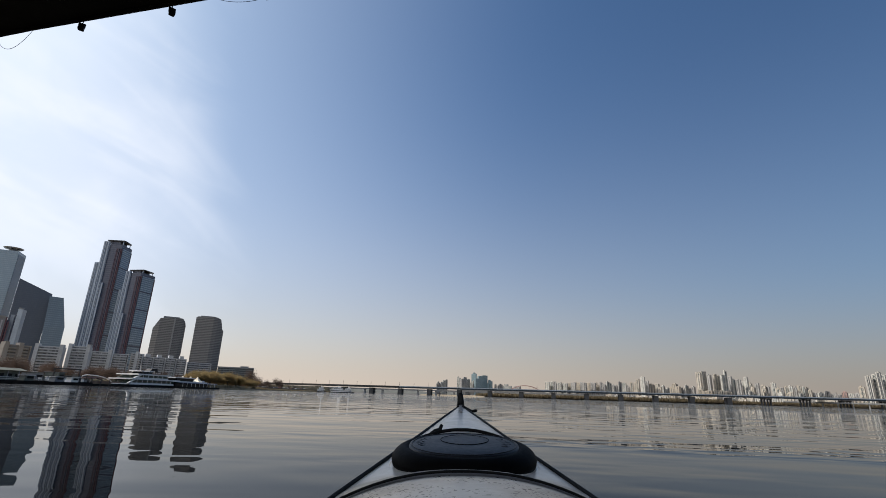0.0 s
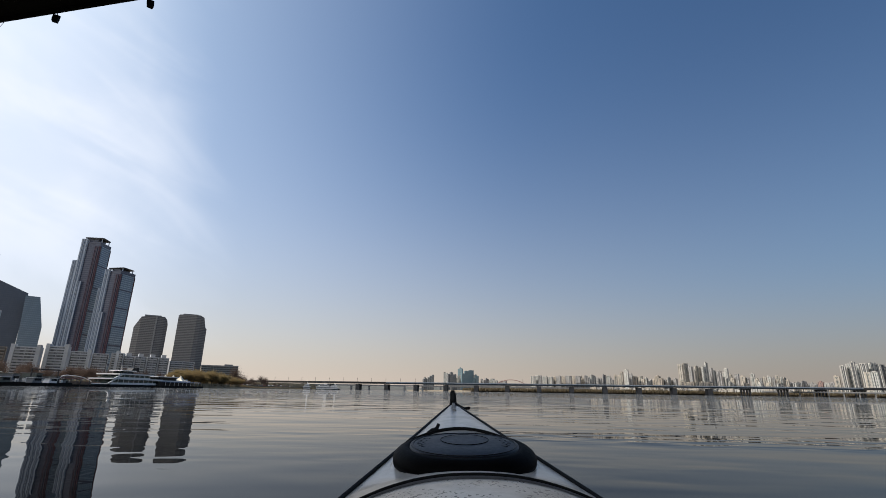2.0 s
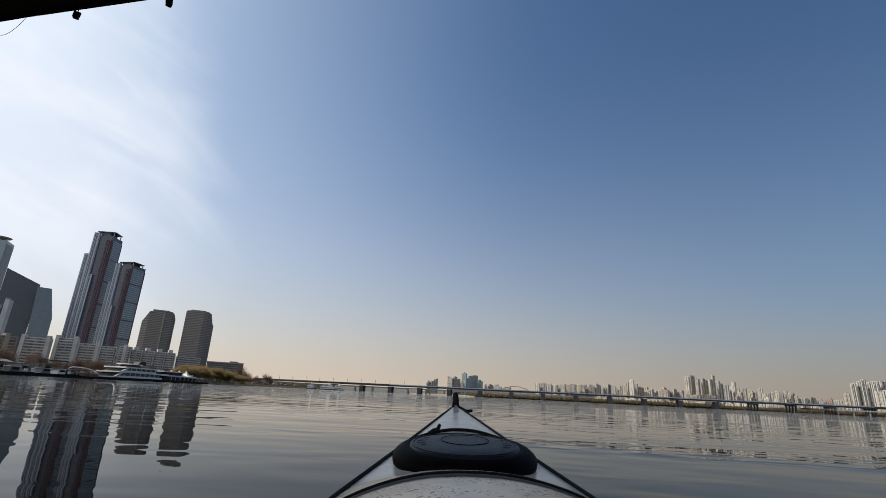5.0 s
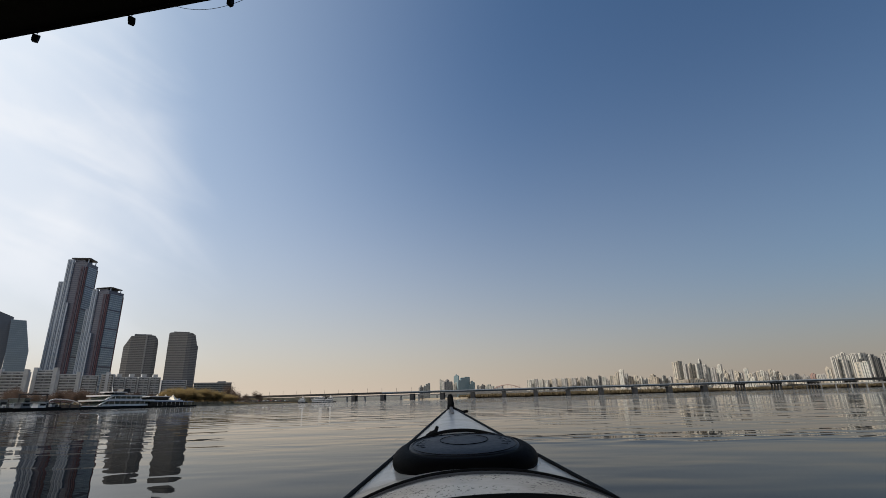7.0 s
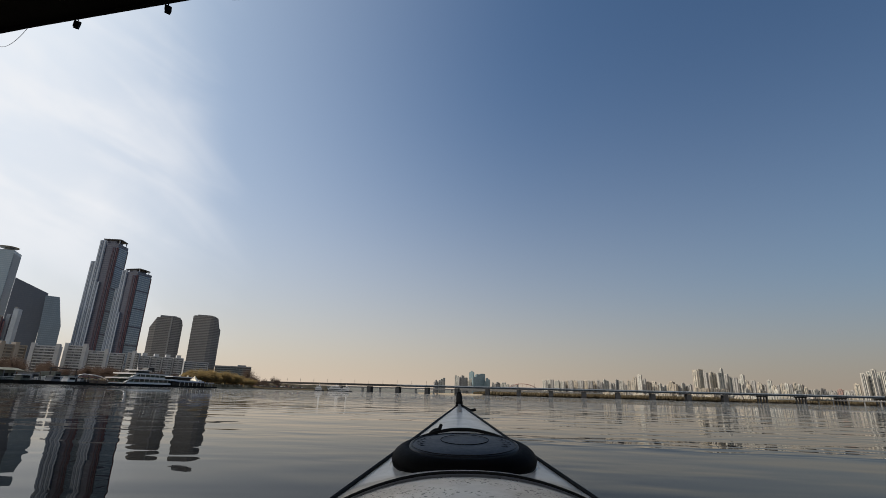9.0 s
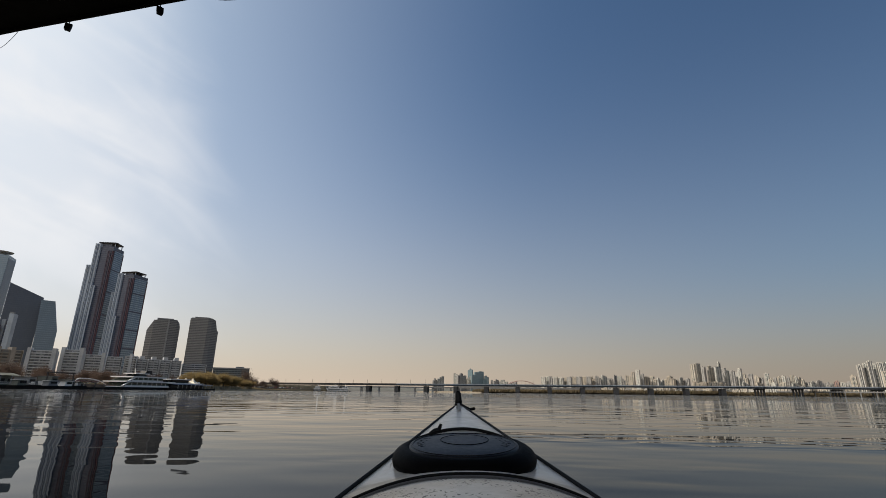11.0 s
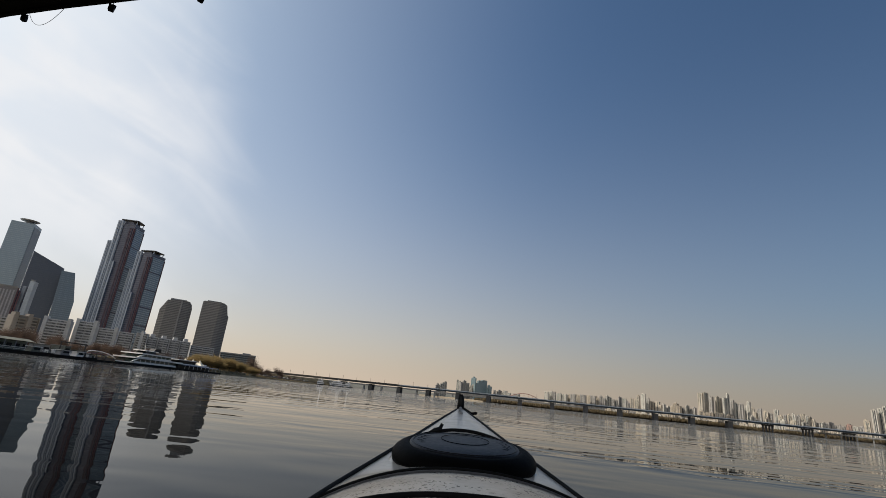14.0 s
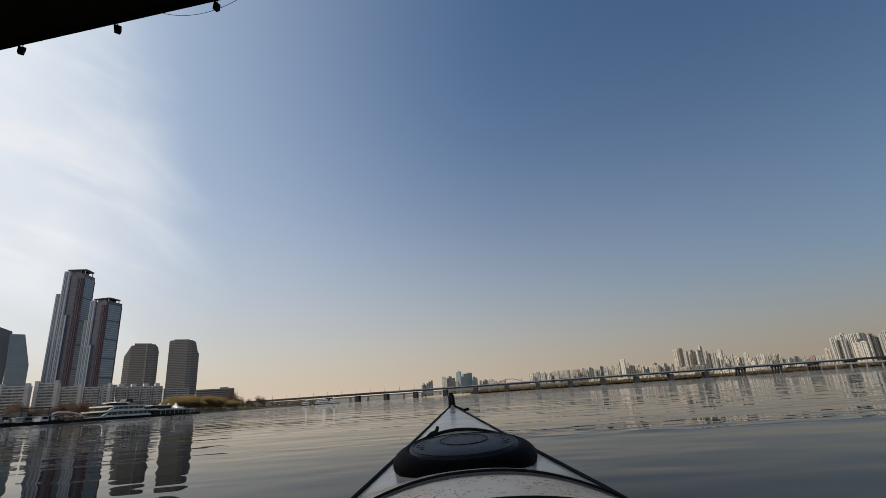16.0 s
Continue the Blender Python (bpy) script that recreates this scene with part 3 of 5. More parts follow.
# ---------------------------------------------------------------- kayak
KAYAK = Matrix.Translation((0, 0, 0.42)) @ pose(0, 0, 0, 0, 0, 1.65) @ pose(0, 0, 0, 0, -0.9, 0) @ Matrix.Translation((0, 0, -0.42)) @ pose(0.024, 0, 0, 0, 0, -0.89)
HALF = [(-2.95, 0.0), (-2.5, 0.075), (-2.0, 0.15), (-1.3, 0.235), (-0.6, 0.272), (0.0, 0.262), (0.4, 0.225), (0.75, 0.184), (1.27, 0.112), (1.7, 0.058), (2.02, 0.016), (2.1, 0.004)]
SHEER = [(-2.95, 0.36), (-2.0, 0.27), (-1.0, 0.235), (0.0, 0.240), (0.45, 0.258), (0.75, 0.280), (1.27, 0.318), (2.1, 0.376)]
CROWN = [(-2.95, 0.365), (-2.0, 0.31), (-1.0, 0.30), (-0.2, 0.352), (0.0, 0.352), (0.45, 0.337), (0.66, 0.326), (0.74, 0.318), (0.80, 0.304), (0.95, 0.309), (1.12, 0.325), (1.27, 0.338), (1.7, 0.358), (2.1, 0.380)]
KEEL = [(-2.95, 0.30), (-2.7, 0.02), (-2.2, -0.08), (-1.0, -0.115), (0.0, -0.12), (1.0, -0.105), (1.6, -0.05), (1.95, 0.06), (2.06, 0.20), (2.1, 0.36)]


def deck_z(x, y):
    u = min(1.0, abs(x) / max(between(y, HALF), 1e-4))
    s, c = between(y, SHEER), between(y, CROWN)
    return s + (c - s) * (1 - u ** 2.3)


def make_kayak():
    ob = thing("sea_kayak", "cream sea kayak with black deck lines, afloat on the river", "kayak", KAYAK)
    ys = sorted({-2.95 + 5.05 * k / 100 for k in range(101)} | {0.74, 0.78, 0.80, 2.06})
    cols = [-1 + 2 * k / 24 for k in range(25)]
    bm = bmesh.new()
    cock_y, cock_a, cock_b = -0.62, 0.20, 0.44      # the cockpit opening
    grid = [[bm.verts.new((u * between(y, HALF), y, deck_z(u * between(y, HALF), y))) for u in cols] for y in ys]
    for one, two in zip(grid, grid[1:]):
        for k in range(24):
            mid = (one[k].co + two[k + 1].co) / 2
            if (mid.x / cock_a) ** 2 + ((mid.y - cock_y) / cock_b) ** 2 > 1:
                bm.faces.new((one[k], one[k + 1], two[k + 1], two[k]))
    part("deck", bm, GELCOAT, ob, "cream gelcoat deck with scuffs", True)
    bm = bmesh.new()
    rows = []
    for y in ys:
        w, s, b = between(y, HALF), between(y, SHEER), between(y, KEEL)
        b = min(b, s - 0.004)
        row = []
        for k in range(17):
            a = math.pi * k / 16
            row.append(bm.verts.new((-w * 1.0 * math.copysign(abs(math.cos(a)) ** 0.75, math.cos(a)), y, s - 0.004 - (s - 0.004 - b) * math.sin(a) ** 0.8)))
        rows.append(row)
    for one, two in zip(rows, rows[1:]):
        for k in range(16):
            bm.faces.new((one[k], one[k + 1], two[k + 1], two[k]))
    part("hull", bm, HULL_WHITE, ob, "white hull below the seam", True)
    for side in (-1, 1):
        line = [(side * between(y, HALF), y, between(y, SHEER) + 0.001) for y in ys]
        part("seam_trim", rod(line, [0.0042 if y < 1.9 else 0.0036 for y in ys], 8), SEAM, ob, "black seam tape along the deck edge", True)
    # cockpit: raised rim round a dark opening, with a seat
    ring = [(0.205 * math.cos(a), cock_y + 0.445 * math.sin(a)) for a in [2 * math.pi * k / 48 for k in range(48)]]
    part("coaming", rod([(x, y, deck_z(x, y) + 0.014) for x, y in ring], 0.016, 8, True), BLACK, ob, "black cockpit coaming", True)
    bm = bmesh.new()
    high = [bm.verts.new((x, y, deck_z(x, y) + 0.012)) for x, y in ring]
    low = [bm.verts.new((x * 0.95, cock_y + (y - cock_y) * 0.97, -0.06)) for x, y in ring]
    for k in range(48):
        bm.faces.new((high[k], high[(k + 1) % 48], low[(k + 1) % 48], low[k]))
    bm.faces.new(low)
    part("cockpit_liner", bm, BLACK, ob, "dark cockpit interior")
    part("seat", boxes((-0.17, 0.17, -0.95, -0.6, -0.05, -0.01), (-0.16, 0.16, -0.99, -0.95, -0.05, 0.16), bevel=0.012), BLACK, ob, "black moulded seat")
    return ob


def oval(cx, cy, a, b, count=64, power=2.15):
    out = []
    for k in range(count):
        t = 2 * math.pi * k / count
        c, s = math.cos(t), math.sin(t)
        out.append((cx + a * math.copysign(abs(c) ** (2 / power), c), cy + b * math.copysign(abs(s) ** (2 / power), s)))
    return out


def ringed(profile, cx, cy, plane):
    """Rings of an oval dome: profile rows of (half width, half length, height over the tilted plane)."""
    bm = bmesh.new()
    rings = []
    for a, b, h in profile:
        rings.append([bm.verts.new((x, y, plane(y) + h)) for x, y in oval(cx, cy, a, b)])
    for one, two in zip(rings, rings[1:]):
        for k in range(len(one)):
            bm.faces.new((one[k], one[(k + 1) % len(one)], two[(k + 1) % len(one)], two[k]))
    bm.faces.new(rings[-1])
    return bm


def make_deck_gear(ob):
    """The hatch and the lines on the fore deck."""
    cx, cy = 0.0, 0.952

    def plane(y):
        return 0.3335 + (y - cy) * 0.060

    rim = ringed([(0.1365, 0.168, -0.044), (0.1350, 0.166, -0.033), (0.1300, 0.161, -0.031), (0.122, 0.154, -0.030), (0.120, 0.15, -0.010)], cx, cy, plane)
    part("hatch_rim", rim, GELCOAT, ob, "white moulded hatch collar", True)
    body = ringed([(0.120, 0.152, -0.032), (0.1300, 0.162, -0.029), (0.1315, 0.164, -0.021), (0.1305, 0.163, -0.0160), (0.1272, 0.1595, -0.0108),
                   (0.1212, 0.1525, -0.0060), (0.113, 0.1435, -0.0020), (0.106, 0.136, -0.0003), (0.1035, 0.1325, -0.0015), (0.101, 0.1295, -0.0030)], cx, cy, plane)
    cover = part("hatch_cover", body, RUBBER, ob, "black rubber hatch cover with a rounded lip", True)
    top = ringed([(0.1015, 0.130, -0.0036), (0.1005, 0.129, -0.0004), (0.098, 0.1265, 0.0006), (0.05, 0.06, 0.0024)], cx, cy, plane)
    part("disc", top, RUBBER_TOP, cover, "dusty grey raised disc", True)
    part("ring", rod([(x, y, plane(y) + 0.0030) for x, y in oval(cx + 0.002, cy + 0.030, 0.046, 0.060, 48, 2.0)], 0.0006, 6, True), RUBBER, cover, "", True)
    part("ring", rod([(x, y, plane(y) + 0.0012) for x, y in oval(cx, cy, 0.0955, 0.1235, 64)], 0.0010, 6, True), RUBBER_TOP, cover, "", True)
    # moulded marks, too worn to read
    for side in (-1, 1):
        for k in range(5):
            y = cy - 0.030 + 0.021 * k
            x = side * (0.080 - 0.0035 * abs(k - 1.5))
            bm = boxes((-0.0075, -0.004, -0.0065, 0.0065, 0.0008, 0.0031), (0.003, 0.0065, -0.0065, 0.004, 0.0008, 0.0030), (-0.004, 0.003, -0.001, 0.0025, 0.0008, 0.0028), bevel=0.0008)
            bm.transform(Matrix.Translation((x, y, plane(y) - 0.0012)) @ pose(0, 0, 0, 0, 0, side * (62 - 17 * k)))
            part("mark", bm, RUBBER_TOP, cover)
    # deck lines over the crown

    def strap(name, y_mid, y_end, share, radius, lift, label):
        line = []
        for k in range(33):
            u = -1 + 2 * k / 32
            y = y_mid + (y_end - y_mid) * abs(u) ** 2.0
            x = u * between(y, HALF) * share
            line.append((x, y, deck_z(x, y) + radius * lift))
        part(name, rod(line, radius, 8), CORD, ob, label, True)

    # the grey shade along the deck line, laid on as a coloured strip
    band = bmesh.new()
    edges = []
    for k in range(41):
        u = -1 + 2 * k / 40
        pair = []
        for back, lift in ((-0.002, 0.0008), (-0.006, 0.0016), (-0.021, 0.0016), (-0.024, 0.0004)):
            y = 0.636 + (0.575 - 0.636) * abs(u) ** 2.0 + back
            x = u * between(y, HALF) * 0.975
            pair.append(band.verts.new((x, y, deck_z(x, y) + lift)))
        edges.append(pair)
    for one, two in zip(edges, edges[1:]):
        for k in range(3):
            band.faces.new((one[k], two[k], two[k + 1], one[k + 1]))
    part("deck_band", band, BAND_SHADE, ob, "grey band of painted shade behind the deck line", True)
    strap("deck_line", 0.636, 0.575, 0.985, 0.0028, 0.6, "black deck line over the crown")
    strap("deck_line", 0.410, 0.396, 0.90, 0.0026, 0.6, "black deck line over the crown")
    strap("bungee", 1.245, 1.170, 0.97, 0.0042, 0.7, "black bungee ahead of the hatch")
    part("toggle", rod([(-0.079, 1.250, 0.328), (-0.068, 1.256, 0.334), (-0.056, 1.262, 0.337), (-0.051, 1.265, 0.349)], [0.0035, 0.0052, 0.0055, 0.0042]), BLACK, ob, "small black cord toggle", True)
    # grab handle on the stem, with its cord
    part("bow_handle", rod([(0.0, 2.075, 0.374), (0.0, 2.083, 0.398), (-0.001, 2.086, 0.418), (-0.002, 2.088, 0.430)], [0.0155, 0.0135, 0.0125, 0.008], 10), BLACK, ob, "upright black rubber grab handle", True)
    part("handle_cord", rod([(0.0, 2.06, 0.382), (0.02, 2.0, 0.372), (0.042, 1.93, 0.362), (0.058, 1.90, 0.366)], 0.0055), CORD, ob, "black cord tied at the bow", True)
    part("bow_fitting", boxes((-0.016, 0.016, 2.03, 2.07, 0.372, 0.382), bevel=0.004), BLACK, ob, "black bow fitting")
    # narrow grey strip on the centre line behind the handle
    part("drain_groove", boxes((-0.0055, 0.0055, -0.13, 0.13, -0.004, 0.0015), bevel=0.001), ROOF_GREY, ob, "grey strip behind the bow").matrix_local = pose(0, 1.90, 0.3735, 3.1, 0, 0)


kayak = make_kayak()
make_deck_gear(kayak)


# ---------------------------------------------------------------- far road bridge
def make_road_bridge():
    """A long blue girder bridge over the river, on pairs of piers 65 m apart."""
    base = Matrix.Translation(spot(9.0, 1050)) @ pose(0, 0, 0, 0, 0, -9.0)
    ob = thing("road_bridge", "long blue steel girder road bridge on grey concrete piers", "bridge", base)
    for k in range(-10, 17):
        x = k * 65.6 + 52.0
        blue = -6 < k < 9
        part("girder_span", boxes((x - 32.6, x + 32.6, -11, 11, 13.7 if blue else 13.7, 16.19)), GIRDER_BLUE if blue else PIER_GREY, ob)
        part("parapet", boxes((x - 32.6, x + 32.6, -12.2, -11.9, 16.6, 17.9), (x - 32.6, x + 32.6, -12.2, 12.2, 16.2, 16.7)), PIER_GREY if not blue else GIRDER_EDGE, ob, "pale deck edge and parapet")
        px = x + 32.8
        if k >= 5:
            for dx in (-7.8, -2.6, 2.6, 7.8):
                part("pier", boxes((px + dx - 0.95, px + dx + 0.95, -1.6, 1.6, -4, 11.2)), PIER_GREY, ob)
            part("pier_cap", boxes((px - 9, px + 9, -4, 4, 11.2, 13.4)), PIER_GREY, ob)
        else:
            part("pier", boxes((px - 4.2, px + 4.2, -9, 9, -4, 12.8)), PIER_GREY, ob)
        part("lamp_post", boxes((px - 0.2, px + 0.2, -11.6, -11.2, 16.6, 26)), STEEL_DARK, ob)
        part("lamp_post", boxes((x - 0.2, x + 0.2, -11.6, -11.2, 16.6, 26)), STEEL_DARK, ob)


def make_low_bridge():
    """A lower bridge seen under the first one."""
    base = Matrix.Translation(spot(3.0, 1900)) @ pose(0, 0, 0, 0, 0, -3.0)
    ob = thing("far_low_bridge", "pale low concrete bridge far down the river", "bridge", base)
    part("girder", boxes((-640, 420, -8, 8, 15.5, 20.5)), CONCRETE, ob)
    for k in range(-9, 7):
        part("pier", boxes((k * 70 - 3, k * 70 + 3, -6, 6, -4, 15.5)), CONCRETE, ob)


def make_arch_bridge():
    base = Matrix.Translation(spot(6.9, 2300)) @ pose(0, 0, 0, 0, 0, -6.9)
    ob = thing("arch_bridge", "far bridge with a slender red steel arch", "bridge", base)
    for y in (-8, 8):
        part("arch", rod([(-75 + 150 * k / 24, y, 30 + 25 * 4 * (k / 24) * (1 - k / 24)) for k in range(25)], 1.3, 6), ARCH_RED, ob)
        for k in range(3, 22, 3):
            x = -75 + 150 * k / 24
            part("hanger", rod([(x, y, 30), (x, y, 30 + 25 * 4 * (k / 24) * (1 - k / 24))], 0.5, 5), ARCH_RED, ob)
    part("deck", boxes((-300, 300, -9, 9, 26, 30)), CONCRETE, ob)
    for x in (-280, -180, -80, 80, 180, 280):
        part("pier", boxes((x - 3, x + 3, -7, 7, -4, 26)), CONCRETE, ob)


def make_viaduct():
    """The shore road on rows of piers along the north bank."""
    a, b = Vector((673, 969, 0)), Vector((1050, 690, 0))
    way = (b - a).normalized()
    base = Matrix.Translation(a) @ pose(0, 0, 0, 0, 0, math.degrees(math.atan2(way.y, way.x)))
    ob = thing("shore_viaduct", "grey concrete shore road on rows of short piers", "viaduct", base)
    length = (b - a).length
    part("deck", boxes((-60, length, -7, 7, 7.2, 8.8)), PIER_GREY, ob)
    part("parapet", boxes((-60, length, -7.3, -7.0, 7.6, 9.8)), CONCRETE, ob)
    for k in range(-1, int(length / 22)):
        x = k * 22
        part("pier", boxes((x - 0.9, x + 0.9, -6.4, -4.6, -3, 6.2)), CONCRETE, ob)
        part("pier", boxes((x - 0.9, x + 0.9, 4.6, 6.4, -3, 6.2)), CONCRETE, ob)
        part("cross_head", boxes((x - 1.1, x + 1.1, -7, 7, 6.2, 7.2)), CONCRETE, ob)


make_road_bridge()
make_low_bridge()
make_arch_bridge()
make_viaduct()


# ---------------------------------------------------------------- towers on the south bank
def make_red_tower(az, dist, height, turn, step, low, label):
    """A slender office tower: stepped silver bays, dark glass, red columns by the corner, banded blue glass round it."""
    ob = thing("office_tower", label, "skyscraper", facing(az, dist, 2.0, turn), group="red columned towers")
    s = 19.6
    top = height * 0.955
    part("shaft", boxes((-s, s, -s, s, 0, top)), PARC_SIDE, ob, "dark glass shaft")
    part("river_face", boxes((s + 0.05, s + 1.2, -s + 4.5, s - 3, 0, top * 0.985)), PARC_BLUE, ob, "banded blue glass face")
    bays = {}
    bays[step] = part("left_bay", boxes((-s - 12, -s - 0.1, -s + 1.0, s - 6, 0, height * step)), PARC_GLASS, ob, "lower stepped silver bay")
    bays[0.985] = part("upper_bay", boxes((-s - 0.3, -s + 13.0, -s - 2.2, -s - 0.1, 0, height * 0.985)), PARC_GLASS, ob, "tall silver bay")
    bays[low] = part("front_bay", boxes((-s + 9.4, -s + 19.6, -s - 4.5, -s - 0.1, 0, height * low)), PARC_GLASS, ob, "low silver bay")
    for n, (x, y, h) in enumerate(((-s - 12.1, -s + 0.3, step), (-s - 7.9, -s + 0.3, step), (-s - 3.6, -s + 0.3, step), (-s - 0.4, -s - 3.0, 0.985), (-s + 4.0, -s - 3.0, 0.985),
                    (-s + 8.4, -s - 3.0, 0.985), (-s + 9.4, -s - 5.3, low), (-s + 13.2, -s - 5.3, low), (-s + 17.0, -s - 5.3, low))):
        part("fin", boxes((x, x + (1.0 if n % 3 == 1 else 2.5), y, y + 0.7, 0, height * h)), FIN_SILVER, bays[h], "silver vertical fin")
    for x0, x1, paint in ((s - 12.0, s - 9.4, PLUM), (s - 8.6, s - 7.2, RED_DULL), (s - 6.6, s - 4.4, PLUM), (s - 1.7, s - 0.5, RED_PAINT)):
        part("red_column", boxes((x0, x1, -s - 1.5, -s - 0.05, 0, top * 0.98)), paint, ob, "dark red column")
    for y0, y1 in ((-s + 0.4, -s + 1.5), (s - 1.9, s - 0.4)):
        part("red_column", boxes((s + 0.05, s + 1.6, y0, y1, 0, top * 0.98)), RED_PAINT, ob, "dark red column")
    for k in range(1, 6):
        z = top * k / 6
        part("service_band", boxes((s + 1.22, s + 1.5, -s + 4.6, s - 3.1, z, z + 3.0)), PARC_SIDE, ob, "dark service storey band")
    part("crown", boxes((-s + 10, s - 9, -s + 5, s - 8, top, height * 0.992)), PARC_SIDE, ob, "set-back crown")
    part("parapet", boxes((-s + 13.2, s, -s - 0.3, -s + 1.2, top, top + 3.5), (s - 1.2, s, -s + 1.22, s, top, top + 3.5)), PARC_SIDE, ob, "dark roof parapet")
    canopy = part("canopy", prism([(-s + 4, -s + 0.5), (s + 1, -s + 1.5), (s + 3, -s + 5), (s + 0.5, s - 6), (-s + 4, s - 6)], height * 0.9925, height), STRIP_DARK, ob, "thin overhanging roof canopy")
    for x, y in ((-s + 6, -s + 2), (s - 1, -s + 4), (s - 1.5, s - 8)):
        part("strut", boxes((x - 0.7, x + 0.7, y - 0.7, y + 0.7, top, height * 0.9924)), FIN_SILVER, canopy)


def make_blue_tower():
    """A pale blue glass tower with a round landing deck on its roof."""
    ob = thing("glass_tower", "pale blue glass office tower with a round rooftop landing deck", "skyscraper", facing(-46.35, 1400, 2.0, -19))
    h = 274
    part("shaft", boxes((-20, 22.8, -22, 22, 0, h)), IFC_GLASS, ob, "pale blue glass shaft")
    # same curtain wall; the turned-away side's shade is put into darker colours
    part("side_face", boxes((22.85, 23.6, -21, 20, 0, h * 0.975)), IFC_SHADE, ob, "side face in a painted shade tone")
    part("landing_deck", prism(oval(6, -4, 16, 16, 32, 2.0), h + 7, h + 9, oval(6, -4, 18, 18, 32, 2.0)), ROOF_GREY, ob)
    part("deck_column", prism(oval(6, -4, 7, 7, 16, 2.0), h, h + 7), ROOF_GREY, ob)


def make_slant_tower():
    ob = thing("glass_tower", "dark slate glass office block with a slanted roof", "skyscraper", facing(-43.9, 1330, 2.0, 0))
    part("shaft", prism([(-29, -20), (30, -20), (30, 20), (-29, 20)], 0, lambda x, y: 205 - (x + 26) * 0.42), IFC_DARK, ob)


def make_wedge_tower():
    """A lighter glass block whose side leans out to a knee."""
    ob = thing("glass_tower", "teal grey glass block with faceted sides", "skyscraper", facing(-41.9, 1290, 2.0, 0))
    bm = bmesh.new()
    rows = []
    for z, x0, x1 in ((0, -13, 20), (112, -15.5, 18.5), (172, -18.7, 4.6)):
        rows.append([bm.verts.new(p) for p in ((x0, -16, z), (x1, -12, z), (x1, 16, z), (x0, 16, z))])
    for one, two in zip(rows, rows[1:]):
        for k in range(4):
            bm.faces.new((one[k], one[(k + 1) % 4], two[(k + 1) % 4], two[k]))
    bm.faces.new(rows[-1])
    part("shaft", bm, IFC_TEAL, ob)


def make_small_tower():
    ob = thing("slim_tower", "slim silver office slab among the towers", "office tower", facing(-44.5, 1000, 2.0, -20))
    part("slab", boxes((-0.2, 6.0, -7, 7, 0, 108)), SLAB_SILVER, ob, "silver clad slab")
    part("recess", boxes((-2.8, -0.22, -4, 6, 0, 100)), PARC_SIDE, ob, "dark glass recess")
    part("side_slab", boxes((-7.4, -2.82, -6, 6, 0, 99)), SLAB_GREY, ob, "lower grey slab")
    part("core", boxes((-12.0, -7.42, -5, 7, 0, 91)), PARC_SIDE, ob, "darker rear core")
    part("roof_house", boxes((-1.5, 3.0, -3, 4, 108.02, 111)), ROOF_GREY, ob)
    ob = thing("office_block", "grey ribbed office block with red edge columns", "office building", facing(-46.0, 1000, 2.0, 0))
    part("body", boxes((-16, 12, -10, 12, 0, 93)), PINK_GREY, ob)
    for k in range(7):
        part("rib", boxes((-15.8 + 3.9 * k, -14.0 + 3.9 * k, -10.8, -10.02, 30, 89)), RIB_PALE, ob, "pale vertical rib")
    part("cornice", boxes((-16.5, 12.2, -11.2, 12.3, 93.02, 95.5)), ROOF_GREY, ob, "dark roof cornice")
    for x in (12.05, 15.2):
        part("red_column", boxes((x, x + 1.9, -9, -6, 0, 94 - (x - 12) * 2)), RED_PAINT, ob, "dark red column")


def extruded(profile, front, back):
    """A block cut to a skyline: profile rows of (x, top); front and back: y at each row, or one y."""
    bm = bmesh.new()
    rows = []
    for i, (x, z) in enumerate(profile):
        f = front[i] if isinstance(front, (list, tuple)) else front
        rows.append([bm.verts.new((x, f, 0)), bm.verts.new((x, f, z)), bm.verts.new((x, back, z)), bm.verts.new((x, back, 0))])
    for one, two in zip(rows, rows[1:]):
        for k in range(4):
            bm.faces.new((one[k], one[(k + 1) % 4], two[(k + 1) % 4], two[k]))
    bm.faces.new(rows[0])
    bm.faces.new(list(reversed(rows[-1])))
    return bm


def make_twins():
    """Two brown office towers with cut shoulders."""
    ob = thing("office_tower", "dark brown office tower with a sloping cut shoulder", "office tower", facing(-32.5, 1156, 2.0, 0), group="brown twin towers")
    part("shaft", extruded([(-29.5, 113), (-19, 134), (7, 137.5), (22, 137), (27, 131), (29.3, 122)], [-14, -20, -20, -16, -13, -9], 22), LG_WALL, ob)
    part("corner_strip", boxes((6.0, 9.0, -20.9, -19.3, 0, 136)), ROOF_GREY, ob, "paler vertical strip")
    part("roof_plant", boxes((-14, 16, -12, 14, 136.5, 139.5)), ROOF_GREY, ob)
    ob = thing("office_tower", "dark brown office tower with a flat ridged top", "office tower", facing(-28.75, 1156, 2.0, 0), group="brown twin towers")
    part("shaft", extruded([(-28.5, 143), (-26, 145), (6, 146), (14, 145), (20.5, 141.5), (25.5, 121), (28.2, 118)], [-12, -14, -20, -18, -14, -10, -7], 22), LG_WALL, ob)
    part("roof_plant", boxes((-20, 8, -12, 14, 144.5, 147.5)), ROOF_GREY, ob)


make_red_tower(-38.42, 1304, 318, -32, 0.83, 0.68, "tall dark glass office tower with red columns and silver bays")
make_red_tower(-35.95, 1268, 250, -46, 0.82, 0.60, "shorter dark glass office tower with red columns and silver bays")
make_blue_tower()
make_slant_tower()
make_wedge_tower()
make_small_tower()
make_twins()


